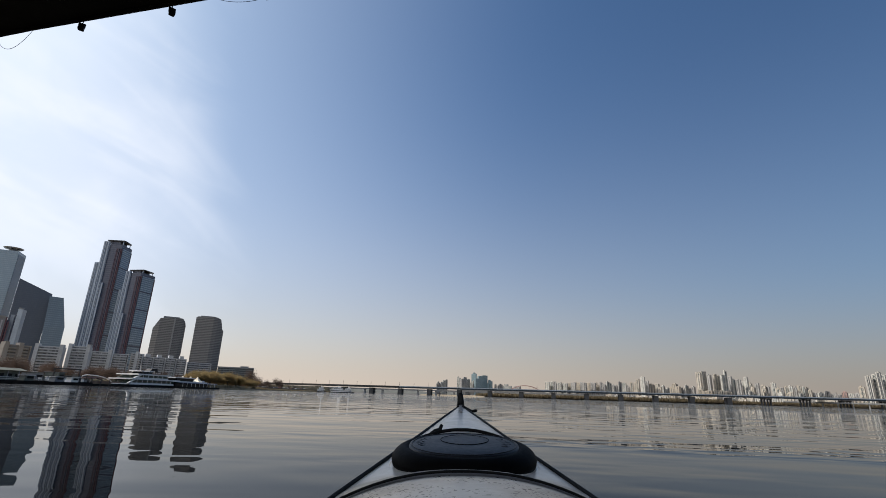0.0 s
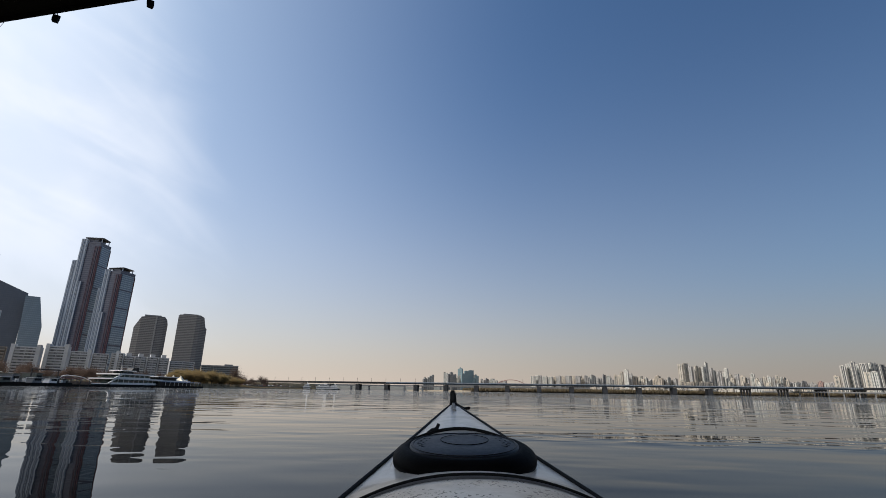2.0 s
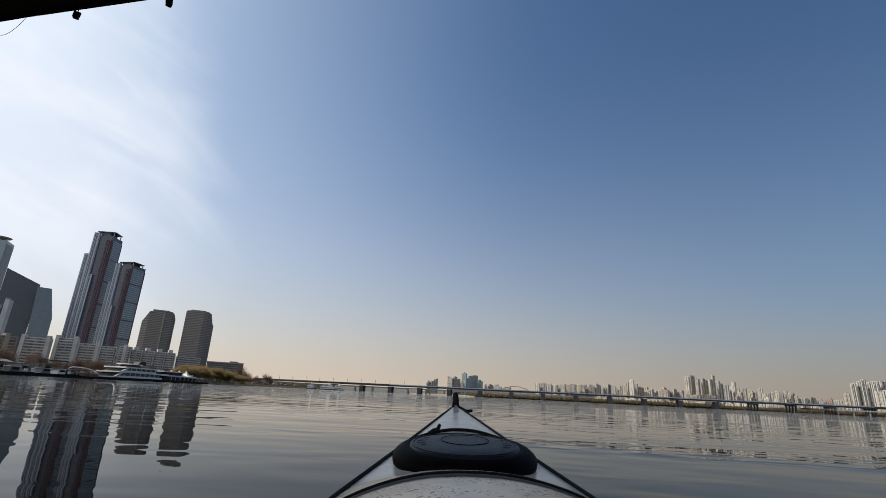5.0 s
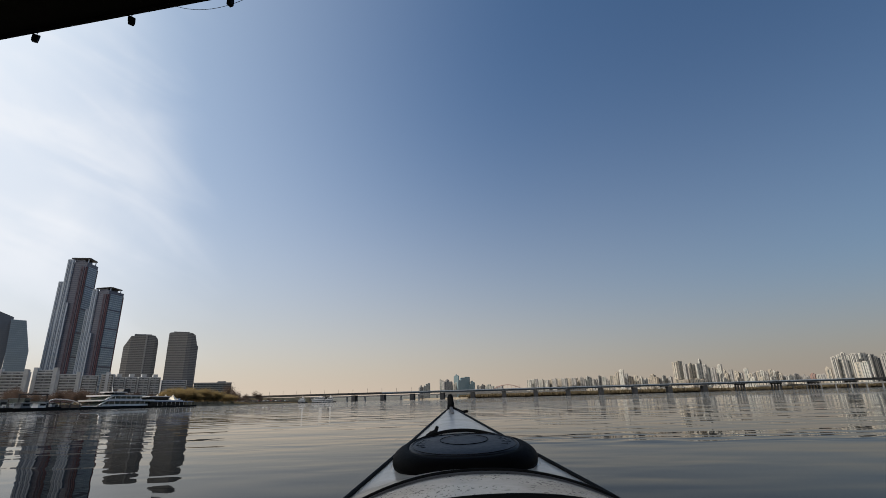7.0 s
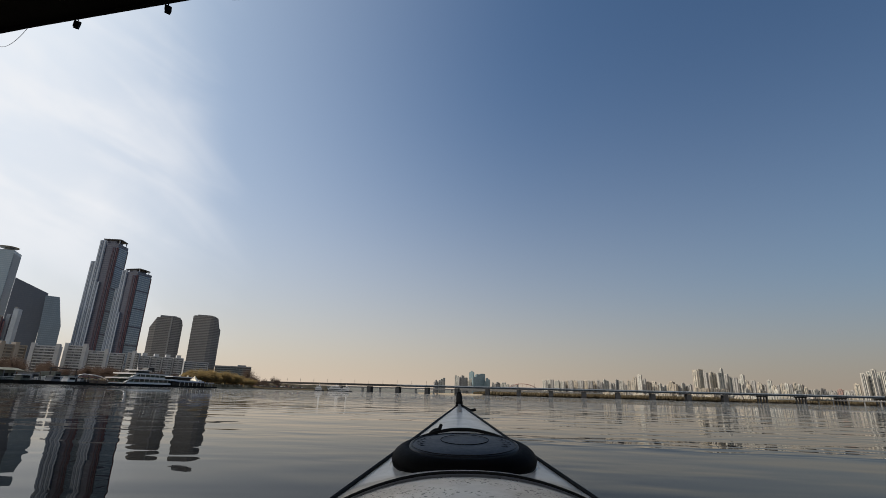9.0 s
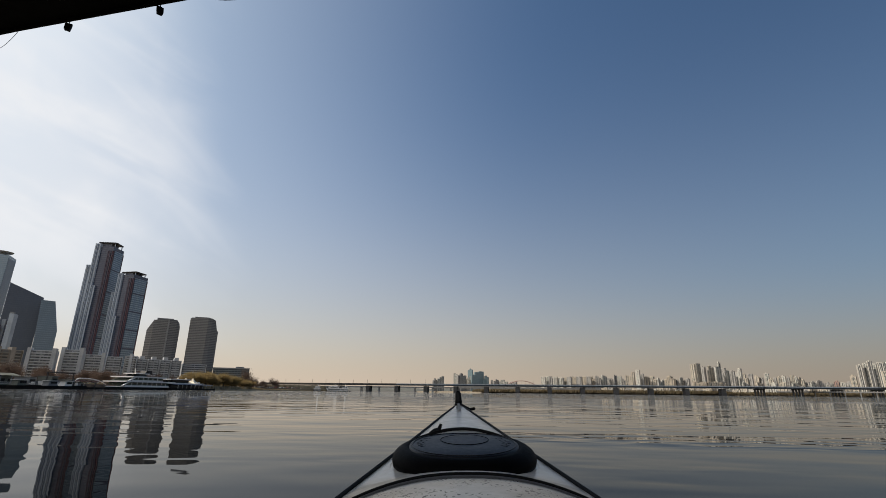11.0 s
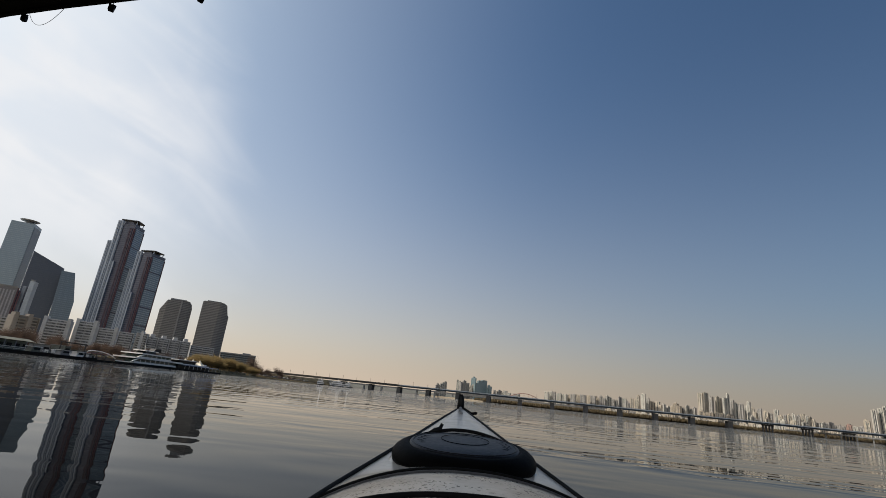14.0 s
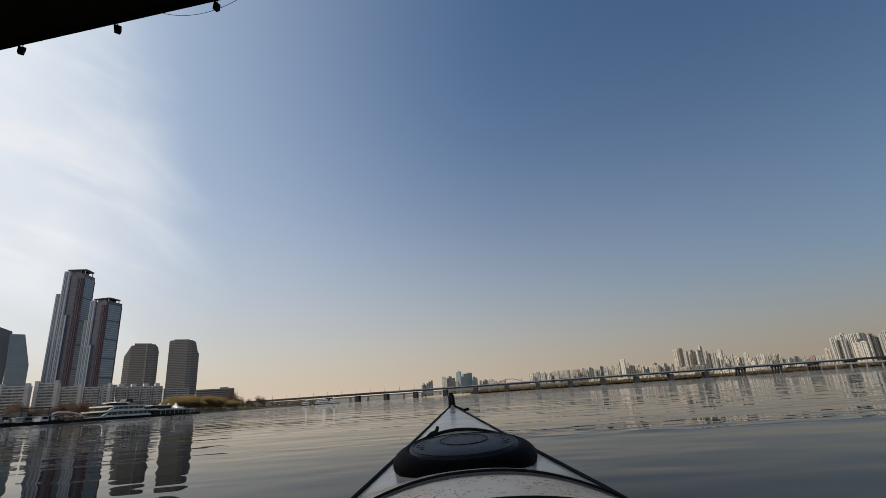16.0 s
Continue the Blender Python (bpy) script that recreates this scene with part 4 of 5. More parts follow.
def make_low_office():
    ob = thing("low_office", "long low slate office building beside the river park", "office building", facing(-25.5, 1120, 2.0, 0))
    part("wall", boxes((-35, 34.5, -14, 14, 0, 40)), FLAT_WALL, ob)
    part("roof_parapet", boxes((-35.5, 35, -14.5, 14.5, 40, 42.3)), ROOF_GREY, ob)
    part("plant_room", boxes((8, 24, -6, 8, 42, 45)), ROOF_GREY, ob)


def make_slab(start, end, floors, label, wall, towers=(), deep=11.0, tank=False, paint=None):
    """An apartment slab between two (bearing, distance) ends: balcony bands on each floor, stair towers, end walls, roof tanks."""
    a, b = Vector(spot(*start)), Vector(spot(*end))
    way = b - a
    width = way.length
    ob = thing("apartment_block", label, "apartment block", Matrix.Translation((*a.xy, 2.0)) @ pose(0, 0, 0, 0, 0, math.degrees(math.atan2(way.y, way.x))),
               group="riverside apartment blocks")
    h = floors * 2.9
    part("wall", boxes((0, width, 0, deep, 0, h)), wall, ob)
    for k in range(floors):
        part("balcony", boxes((1.2, width - 1.2, -1.3, -0.02, 2.9 * k + 0.2, 2.9 * k + 1.35)), paint or APT_WHITE, ob)
    count = max(2, round(width / 14))
    for k in range(1, count):
        x = width * k / count
        part("divider", boxes((x - 0.22, x + 0.22, -1.42, -1.31, 0.3, h - 0.4)), paint or APT_WHITE, ob)
    for share in towers:
        x = width * share
        part("stair_tower", boxes((x - 1.7, x + 1.7, -1.7, -0.01, 0, h + 3.2), (x - 1.7, x + 1.7, 0.0, 7, h + 0.02, h + 3.2)), paint or APT_WHITE, ob, "blank white stair tower")
    for x in (-0.2, width + 0.2):
        part("end_wall", boxes((x - 0.25, x + 0.25, -1.4, deep + 0.1, 0, h + 0.8)), paint or APT_WHITE, ob, "blank white end wall")
    part("roof_parapet", boxes((0.1, width - 0.1, -0.25, -0.01, h, h + 0.9)), paint or APT_WHITE, ob)
    if tank:
        part("roof_tank", boxes((width * 0.5 - 2.6, width * 0.5 + 2.6, 1, 8, h + 0.02, h + 4.6)), paint or APT_WHITE, ob, "white roof tank house")


make_low_office()
for start, end, floors, wall, towers, tank, words in (
        ((-47.6, 640), (-45.1, 636), 10, APT_GREY, (0.3,), False, "grey apartment block with balcony bands"),
        ((-44.9, 612), (-43.1, 620), 11, BROWN_BANDS, (0.08, 0.62), False, "brown apartment block with long balconies"),
        ((-42.75, 655), (-40.75, 650), 12, APT_WALL, (0.05, 0.93), False, "white apartment block with balcony bands"),
        ((-40.35, 668), (-38.75, 664), 13, APT_WALL, (0.07, 0.93), False, "white apartment block with a blank stair tower"),
        ((-38.5, 692), (-37.0, 690), 12, APT_WALL, (0.93,), False, "white apartment block with a blank stair tower"),
        ((-36.8, 716), (-35.55, 716), 12, APT_WALL, (), False, "white apartment block with balcony bands"),
        ((-35.3, 740), (-34.35, 738), 13, APT_GREY, (0.5,), False, "pale apartment block with a blank end wall"),
        ((-34.3, 742), (-33.4, 744), 12, APT_WALL, (), True, "white apartment block with a roof tank"),
        ((-33.3, 746), (-32.35, 748), 12, APT_WALL, (), True, "white apartment block with a roof tank"),
        ((-32.25, 750), (-31.35, 752), 12, APT_WALL, (), True, "white apartment block with a roof tank"),
        ((-31.25, 754), (-30.4, 756), 12, APT_WALL, (), True, "white apartment block with a roof tank"),
        ((-30.25, 770), (-28.05, 785), 11, APT_WALL, (), False, "white apartment block with balcony bands")):
    make_slab(start, end, floors, words, wall, towers, 11.0, tank, TAN_PAINT if wall is BROWN_BANDS else None)


# ---------------------------------------------------------------- skyline across the river
def make_high_rise(az, dist, width, height, wall, turn=-40.0, label="pale apartment tower in the sun", end=None, group="towers across the river", level=False):
    """A tower of one to three wings turned to the sun, with stair cores, recess strips, a plain shaded end and houses on the roof. width: as seen from the river."""
    ob = thing("high_rise", label, "apartment tower", facing(az, dist, 3.0, turn), group=group)
    lean, slim = abs(math.sin(radians(turn))), math.cos(radians(turn))
    deep = min(12.0, max(4.0, width * 0.3))
    w = max(4.0, (width - deep * lean) / slim) / 2
    d = deep / 2
    end = end or (END_CREAM if wall in (APT_CREAM, APT_TAN) else END_WHITE)
    glass = wall in (TEAL_GLASS, IFC_TEAL)
    count = 1 if width < 17 else 2 if width < 26 else 3
    tops = [height] + [height * (shape.uniform(0.97, 0.99) if level else shape.uniform(0.80, 0.97)) for _ in range(count - 1)]
    shape.shuffle(tops)
    cuts = [-w] + sorted(-w + 2 * w * (k + shape.uniform(-0.25, 0.25)) / count for k in range(1, count)) + [w]
    for k, top in enumerate(tops):
        x0, x1 = cuts[k] + 0.02, cuts[k + 1]
        front = -d + shape.uniform(0.0, 1.6)
        part("wing", boxes((x0, x1, front, d, 0, top)), wall, ob)
        span = x1 - x0
        if not glass:
            part("pilaster", boxes((x0, x0 + min(1.8, span * 0.22), front - 0.5, front - 0.02, 0, top + 0.5)), end, ob, "plain pale pilaster")
            if span > 7:
                x = x0 + span * shape.uniform(0.45, 0.65)
                # flat dark strip: a balcony recess whose shade is painted, not cut in
                part("recess_strip", boxes((x - 0.7, x + 0.7, front - 0.15, front - 0.01, 3, top - 1)), STRIP_DARK, ob, "dark strip painting a shaded balcony recess")
        if shape.random() < (0.3 if level else 0.8):
            x = x0 + span * shape.uniform(0.1, 0.45)
            part("roof_house", boxes((x, x + span * shape.uniform(0.3, 0.5), -d * 0.5, d * 0.7, top + 0.02, top + shape.uniform(2.0, 4.2))), end, ob)
        part("roof_parapet", boxes((x0, x1, front - 0.2, front - 0.01, top + 0.51, top + 1.3)), end, ob)
    part("end_wall", boxes((w + 0.01, w + 0.4, -d + 0.4, d - 0.2, 0, tops[-1] + 0.6)), end, ob, "plain end wall in shade")


shape = random.Random(21)
labels = {APT_CREAM: "cream apartment tower in the sun", APT_PALE: "pale apartment tower in the sun", APT_GREY: "grey shaded apartment tower in the haze",
          APT_TAN: "tan apartment tower in the sun", BRICK_RED: "low brick red block in the haze", TEAL_GLASS: "teal glass tower in the haze", IFC_TEAL: "dark teal glass tower in the haze", COLUMN_WALL: "tall apartment tower with white columns and dark bays"}
ends = {APT_CREAM: END_CREAM, APT_PALE: END_WHITE, APT_GREY: END_GREY, APT_TAN: END_CREAM, BRICK_RED: BRICK_RED, TEAL_GLASS: TEAL_GLASS, IFC_TEAL: IFC_TEAL, COLUMN_WALL: END_WHITE}
C, P, G, T, R, B, K, D = APT_CREAM, APT_PALE, APT_GREY, APT_TAN, BRICK_RED, TEAL_GLASS, IFC_TEAL, COLUMN_WALL


def towers(dist, turn, rows, level=False):
    """Towers side by side: rows of (bearing, width, height, wall); level: slabs with flat roofs."""
    for az, width, height, wall in rows:
        away = -1.0 if not level and shape.random() < 0.26 else 1.0
        make_high_rise(az, dist + shape.uniform(-30, 30), width * 1.1, height, wall, turn * away + shape.uniform(-16, 16), labels[wall], ends[wall], level=level)


# teal towers straight down the river
towers(2950, -35, ((-3.07, 25, 77, G), (-2.43, 41, 90, P), (-0.68, 23, 107, P), (0.05, 52, 104, G), (0.88, 34, 88, P), (1.06, 29, 133, B), (1.87, 72, 119, B), (2.84, 34, 93, B),
                  (3.55, 13, 69, G), (4.03, 31, 72, G), (4.85, 53, 73, P), (5.90, 51, 61, G)))
# the even row of slabs, then the mixed blocks
towers(2000, -40, ((9.40, 17, 61, P), (9.86, 17, 62, P), (10.23, 11, 62, G), (10.69, 24, 60, P), (11.30, 25, 58, P), (11.85, 13, 58, T), (12.27, 19, 60, G), (12.78, 21, 60, T), (13.35, 22, 62, G),
                  (13.90, 20, 62, T), (14.38, 18, 62, G)), True)
towers(2000, -38, ((14.85, 17, 60, T), (15.38, 20, 62, G), (16.02, 20, 65, P), (16.61, 23, 55, G), (17.20, 12, 66, G), (17.62, 15, 62, P), (18.04, 16, 53, G)))
towers(1900, -42, ((18.39, 10, 62, C), (18.91, 19, 74, C), (19.52, 15, 80, P), (19.93, 13, 68, G), (20.42, 19, 58, T), (21.04, 20, 58, C), (21.70, 24, 52, P), (22.64, 33, 58, T), (23.29, 14, 45, G),
                  (23.71, 12, 54, P), (24.18, 21, 49, G)))
towers(1800, -50, ((24.94, 14, 93, C), (25.41, 15, 96, C), (25.85, 15, 86, G), (26.53, 18, 87, C), (27.19, 18, 97, P), (27.65, 15, 82, G), (28.03, 10, 72, P), (28.40, 14, 70, G), (28.97, 18, 79, P)))
towers(1690, -25, ((25.43, 36, 37, T), (26.89, 45, 36, C)))
towers(1850, -46, ((29.45, 16, 63, C), (29.92, 12, 64, G), (30.42, 13, 55, C), (30.78, 11, 51, G), (31.26, 12, 65, P), (31.56, 11, 47, C), (31.91, 9, 51, G), (32.24, 10, 52, C), (32.60, 11, 55, P),
                  (32.93, 9, 52, G), (33.26, 10, 58, C), (33.55, 9, 54, P), (33.81, 8, 52, C), (34.03, 8, 44, C)))
towers(1760, -36, ((29.39, 18, 36, P), (30.6, 16, 34, C), (31.7, 14, 33, P), (32.5, 16, 35, C), (33.4, 16, 33, P)))
towers(1850, -30, ((34.35, 13, 38, G), (34.78, 14, 37, P), (35.25, 13, 41, G), (35.84, 24, 36, G), (36.50, 14, 39, R), (36.92, 12, 36, P), (37.34, 14, 37, G)))
# the tall group at the river's edge
towers(1480, -40, ((37.73, 11, 44, C), (38.30, 10, 68, D), (38.72, 9, 72, P), (39.06, 8, 74, D), (39.34, 9, 71, P), (39.80, 13, 72, D), (40.44, 17, 74, P), (41.13, 19, 69, D), (41.9, 18, 72, G), (42.8, 20, 68, D), (43.9, 20, 71, P), (45.0, 20, 66, G), (46.2, 20, 68, P)))
towers(1400, -40, ((39.90, 10, 49, C), (40.35, 14, 49, P)))
# lower houses and blocks behind and before them
rng = random.Random(7)
for az0, az1, step, dist, tall in ((9.2, 24.0, 0.75, 2450, 44), (16.0, 37.5, 0.62, 1640, 15), (2.5, 9.0, 0.8, 3000, 42)):
    az = az0
    while az < az1:
        towers(dist, -35, ((az, rng.uniform(14, 26), tall * rng.uniform(0.7, 1.3), rng.choice((C, P, G, T))),))
        az += step * rng.uniform(0.8, 1.2)


def make_hill(az0, az1, dist, tall, name="hill"):
    bm = bmesh.new()
    low, high = [], []
    for k in range(41):
        az = az0 + (az1 - az0) * k / 40
        e = math.sin(math.pi * k / 40) ** 0.6 * tall * (0.7 + 0.5 * noise.noise((k * 0.19, dist * 0.01, 0.3)))
        high.append(bm.verts.new(spot(az, dist + 120, e)))
        low.append((bm.verts.new(spot(az, dist, -2)), bm.verts.new(spot(az, dist + 420, -2))))
    for k in range(40):
        bm.faces.new((low[k][0], low[k + 1][0], high[k + 1], high[k]))
        bm.faces.new((high[k], high[k + 1], low[k + 1][1], low[k][1]))
    tagged(new("backdrop_hill", finish(bm, HILL, True)), "low wooded hill far behind the city", "hill", kind="structure")


make_hill(-24, 8, 4100, 55)
make_hill(8, 46, 3600, 75)


# ---------------------------------------------------------------- trees and reeds
def make_tree(name, label, height, spread, leaf, seed, group, drooping=0.0, clumps=260, fine=1.0):
    """A trunk that forks into limbs, and a crown of many small leaf sprays."""
    r = random.Random(seed)
    ob = thing(name, label, "tree", group=group)
    bm = bmesh.new()
    tube(bm, [(0, 0, -0.6), (0.1, 0, height * 0.2), (0.05, 0.15, height * 0.42)], [height * 0.035, height * 0.028, height * 0.02], 7)
    tips = []
    for k in range(7):
        a = k * 2.4 + r.uniform(-0.4, 0.4)
        out, up = spread * r.uniform(0.35, 0.8), height * r.uniform(0.62, 0.95)
        start = Vector((0.05, 0.1, height * r.uniform(0.18, 0.42)))
        tip = Vector((out * math.cos(a), out * math.sin(a), up))
        mid = start.lerp(tip, 0.5) + Vector((0, 0, height * 0.06))
        tube(bm, [start, mid, tip], [height * 0.014, height * 0.009, height * 0.003], 5)
        tips += [tip, mid.lerp(tip, 0.5), mid]
    part("trunk", bm, BARK, ob)
    verts, faces = [], []
    for k in range(clumps):
        tip = r.choice(tips)
        p = tip + Vector((r.gauss(0, spread * 0.26), r.gauss(0, spread * 0.26), r.gauss(0, height * 0.12)))
        p.z = max(p.z, height * r.uniform(0.03, 0.2))
        for j in range(5):
            size = spread * r.uniform(0.02, 0.055) * fine
            q = p + Vector((r.gauss(0, size), r.gauss(0, size), r.gauss(0, size)))
            a, b = Vector((r.gauss(0, 1), r.gauss(0, 1), r.gauss(0, 1))).normalized() * size, Vector((r.gauss(0, 1), r.gauss(0, 1), r.gauss(0, 1) - drooping)).normalized() * size * (1 + drooping)
            i = len(verts)
            verts += [q - a, q + b, q + a, q - b * 0.7]
            faces.append((i, i + 1, i + 2, i + 3))
    mesh = bpy.data.meshes.new("crown")
    mesh.from_pydata([tuple(v) for v in verts], [], faces)
    mesh.materials.append(leaf)
    crown = new("crown", mesh)
    crown.parent = ob
    return ob


kinds = [make_tree("willow", "yellow green willow in young leaf by the water", 9.5, 5.5, LEAF_SPRING, 11, "willows on the point", 0.8, 2400, 0.65),
         make_tree("willow", "ochre willow with budding twigs by the water", 9.0, 5.5, LEAF_OCHRE, 12, "willows on the point", 0.6, 2200, 0.65),
         make_tree("tree", "bare brown tree on the river bank", 9.5, 4.5, TWIG_BROWN, 13, "bare trees along the bank", 0.0, 1500, 0.6),
         make_tree("tree", "bare brown tree on the river bank", 8.0, 4.0, TWIG_BROWN, 14, "bare trees along the bank", 0.0, 1300, 0.6)]
rng = random.Random(5)
first = [True] * 4


def plant(k, x, y, z, size):
    m = pose(x, y, z, 0, 0, rng.uniform(0, 360)) @ Matrix.Diagonal((size, size, size, 1))
    if first[k]:
        first[k] = False
        kinds[k].matrix_world = m
    else:
        copied = copy_thing(kinds[k], pose(x, y, z, 0, 0, rng.uniform(0, 360)))
        copied.scale = (size, size, size)


for k in range(34):
    y = 302 + k * 2.75 + rng.uniform(-2, 2)
    swell_up = 0.65 + 0.35 * math.sin(math.pi * min(1.0, (k + 4) / 28))
    plant(0 if k % 3 else 1, SHORE_X - rng.uniform(5, 16), y, 1.4, rng.uniform(0.8, 1.05) * swell_up)
plant(2, SHORE_X - 26, 420, 2.2, 1.45)
plant(3, SHORE_X - 34, 452, 2.2, 1.2)
plant(3, SHORE_X - 46, 470, 2.2, 1.3)
for k in range(110):
    y = 112 + k * 1.8 + rng.uniform(-2, 2)
    plant(2 + k % 2, SHORE_X - rng.uniform(22, 70), y, 2.0, rng.uniform(0.55, 0.85))
for k in range(20):
    t = k / 19
    plant(2 + k % 2, -212 - 55 * t - rng.uniform(0, 25), 485 + 190 * t, 2.2, rng.uniform(0.8, 1.1))
for x, y, size in ((-256, 662, 1.35), (-268, 700, 1.2), (-282, 742, 1.05), (-292, 775, 0.9)):
    plant(2, x, y, 2.2, size)
for k in range(14):
    plant(3, -330 - rng.uniform(0, 40), 760 + 18 * k, 2.4, rng.uniform(0.6, 1.0))


def make_reeds(name, label, line, depth, tall, count, seed):
    """A belt of dry reeds and scrub along a bank."""
    r = random.Random(seed)
    verts, faces = [], []
    for k in range(count):
        t = r.random() * (len(line) - 1)
        i, w = int(t), t - int(t)
        a, b = Vector(line[i]), Vector(line[i + 1])
        p = a.lerp(b, w) + Vector((r.uniform(-depth, depth) * 0.5, r.uniform(-depth, depth) * 0.5, 0))
        h, s = tall * r.uniform(0.35, 1.0) * r.uniform(0.6, 1.0), tall * r.uniform(0.05, 0.16)
        yaw = r.uniform(0, math.pi)
        d = Vector((math.cos(yaw), math.sin(yaw), 0)) * s
        j = len(verts)
        verts += [p - d, p + d, p + d * r.uniform(0.2, 1.1) + Vector((0, 0, h)), p - d * r.uniform(0.2, 1.1) + Vector((0, 0, h * r.uniform(0.7, 1.0)))]
        faces.append((j, j + 1, j + 2, j + 3))
    mesh = bpy.data.meshes.new("reeds")
    mesh.from_pydata([tuple(v) for v in verts], [], faces)
    mesh.materials.append(REED)
    tagged(new(name, mesh), label, "reeds", kind="stuff")


make_reeds("reeds", "dry brown and green reeds on the low bank", [(50, 1425, 3), (330, 1335, 3), (620, 1206, 3)], 40, 9.5, 22000, 1)
make_reeds("reeds", "dry brown scrub on the low bank", [(620, 1206, 3), (900, 1056, 3), (1150, 905, 3)], 30, 7.0, 14000, 2)
make_reeds("reeds", "brown scrub along the bank below the bridge", [(-262, 645, 1.0), (-300, 800, 1.0), (-302, 960, 1.0), (-275, 1058, 1.0)], 14, 1.7, 6000, 4)
make_reeds("reeds", "dry grass along the waterline", [(SHORE_X - 5, 100, 1.2), (SHORE_X - 5, 372, 1.2), (-176, 402, 1.2), (-266, 642, 1.2), (-344, 862, 1.2)], 6, 2.4, 5000, 3)


# ---------------------------------------------------------------- ships and landing stages
def make_ship():
    """A white river cruiser, bow to the left, moored along the bank."""
    ob = thing("river_cruiser", "white two-deck river cruise ship with green glass moored at the bank", "ship", pose(SHORE_X + 9, 225, 0, 0, 0, 90))
    n = 21.0
    hull = [(-n - 1, 0), (-n + 6, -4.6), (n, -5), (n, 5), (-n + 6, 4.6)]
    part("hull", prism([(x * 0.96, y * 0.85) for x, y in hull], -1, 1.1, hull), SHIP_HULL, ob, "dark hull")
    part("rub_strake", prism([(x * 1.003, y * 1.02) for x, y in hull], 1.11, 1.5), SHIP_WHITE, ob, "white rubbing strake")
    for z, h, a, b, d in ((1.5, 1.75, -n + 4, n - 1, 4.6), (3.85, 1.45, -n + 8, n - 9, 4.4)):
        cabin = part("cabin_glass", prism([(a + 0.6, -d), (b, -d), (b, d), (a + 0.6, d)], z, z + h, [(a + 4.2, -d), (b, -d), (b, d), (a + 4.2, d)]), SHIP_GREEN, ob, "green tinted window band")
        part("deck_edge", prism([(a + 1.5, -d - 0.9), (b + 1, -d - 0.9), (b + 1, d + 0.9), (a + 1.5, d + 0.9)], z + h, z + h + 0.55), SHIP_WHITE, ob, "white deck edge")
        part("bow_frame", rod([(a - 0.6, -d - 0.3, z - 0.1), (a + 1.2, -d - 0.35, z + h * 0.4), (a + 4.4, -d - 0.4, z + h + 0.2)], 0.3, 6), SHIP_WHITE, ob, "white raked bow frame", True)
        part("sill", boxes((a + 2, b, -d - 0.1, -d - 0.01, z, z + 0.42)), SHIP_WHITE, cabin, "white sill under the windows")
        x = a + 6
        while x < b:
            part("window_post", boxes((x, x + 0.22, -d - 0.08, -d - 0.01, z + 0.43, z + h)), SHIP_WHITE, cabin)
            x += 3.6
    for k in range(13):
        x = -n + 7 + 2.4 * k
        part("rail_post", boxes((x - 0.04, x + 0.04, -5.2, -5.12, 5.86, 6.75) if x < n - 8 else (x - 0.04, x + 0.04, -5.4, -5.32, 3.81, 4.7)), STEEL_DARK, ob)
    part("rail", boxes((-n + 7, n - 8, -5.2, -5.12, 6.68, 6.76), (n - 7.9, n, -5.4, -5.32, 4.62, 4.7)), STEEL_DARK, ob, "deck rail")
    part("wheelhouse", prism([(-6, -2.6), (2, -2.6), (2, 2.6), (-6, 2.6)], 5.86, 7.0, [(-4.5, -2.4), (1.6, -2.4), (1.6, 2.4), (-4.5, 2.4)]), SHIP_GLASS, ob, "dark wheelhouse glass")
    part("wheelhouse_roof", prism([(-7, -3), (3, -3), (3, 3), (-7, 3)], 7.0, 7.3), SHIP_WHITE, ob)
    part("funnel", extruded([(1.5, 0.2), (3.0, 1.6), (7.0, 1.9), (7.6, 0.2)], -1.4, 1.4), SHIP_HULL, ob, "dark raked funnel").location.z = 7.0
    part("mast", rod([(-3, 0, 7.3), (-3.6, 0, 9.6)], 0.10), SHIP_WHITE, ob)


def make_landing_stage():
    """The two-storey floating terminal next to the ship, with a lower roof in front."""
    ob = thing("landing_stage", "dark floating landing stage with blue-grey roofs and a pale upper deck", "pontoon", pose(SHORE_X + 13, 262, 0, 0, 0, 90))
    part("pontoon", boxes((-23, 21, -4, 5, -0.8, 0.9)), PONTOON, ob)
    part("cabin", boxes((-20, 12, -1.6, 4.4, 0.9, 3.0)), SHIP_GLASS, ob, "dark glazed lower storey")
    part("roof", prism([(-18, -4.0), (18, -4.0), (18, -1.2), (-18, -1.2)], 2.6, 3.0, [(-17, -3.4), (17, -3.4), (17, -1.4), (-17, -1.4)]), NAVY_ROOF, ob, "blue-grey front roof")
    part("upper_floor", boxes((-22, 10, -1.8, 4.6, 3.01, 3.5)), SHIP_WHITE, ob, "white floor edge")
    part("upper_cabin", boxes((-18, -3, -1.0, 4.0, 3.5, 5.0)), SHIP_GLASS, ob, "dark glazed upper storey")
    part("upper_roof", prism([(-21, -1.9), (-1, -1.9), (-1, 4.7), (-21, 4.7)], 5.0, 5.45, [(-20, -1.3), (-2, -1.3), (-2, 4.2), (-20, 4.2)]), ROOF_GREY, ob, "pale grey upper roof")
    for x in range(-17, 19, 4):
        part("post", boxes((x - 0.08, x + 0.08, -3.9, -3.74, 0.9, 2.6)), SHIP_WHITE, ob)
    for x in range(-22, 21, 3):
        part("rail_post", boxes((x - 0.05, x + 0.05, -3.98, -3.92, 0.9, 1.9)), STEEL_DARK, ob)
    part("rail", boxes((-23, 21, -3.98, -3.92, 1.82, 1.92)), STEEL_DARK, ob)
    part("sign_board", boxes((4.5, 7.0, -1.9, -1.82, 3.5, 4.3)), SHIP_WHITE, ob, "plain white board")


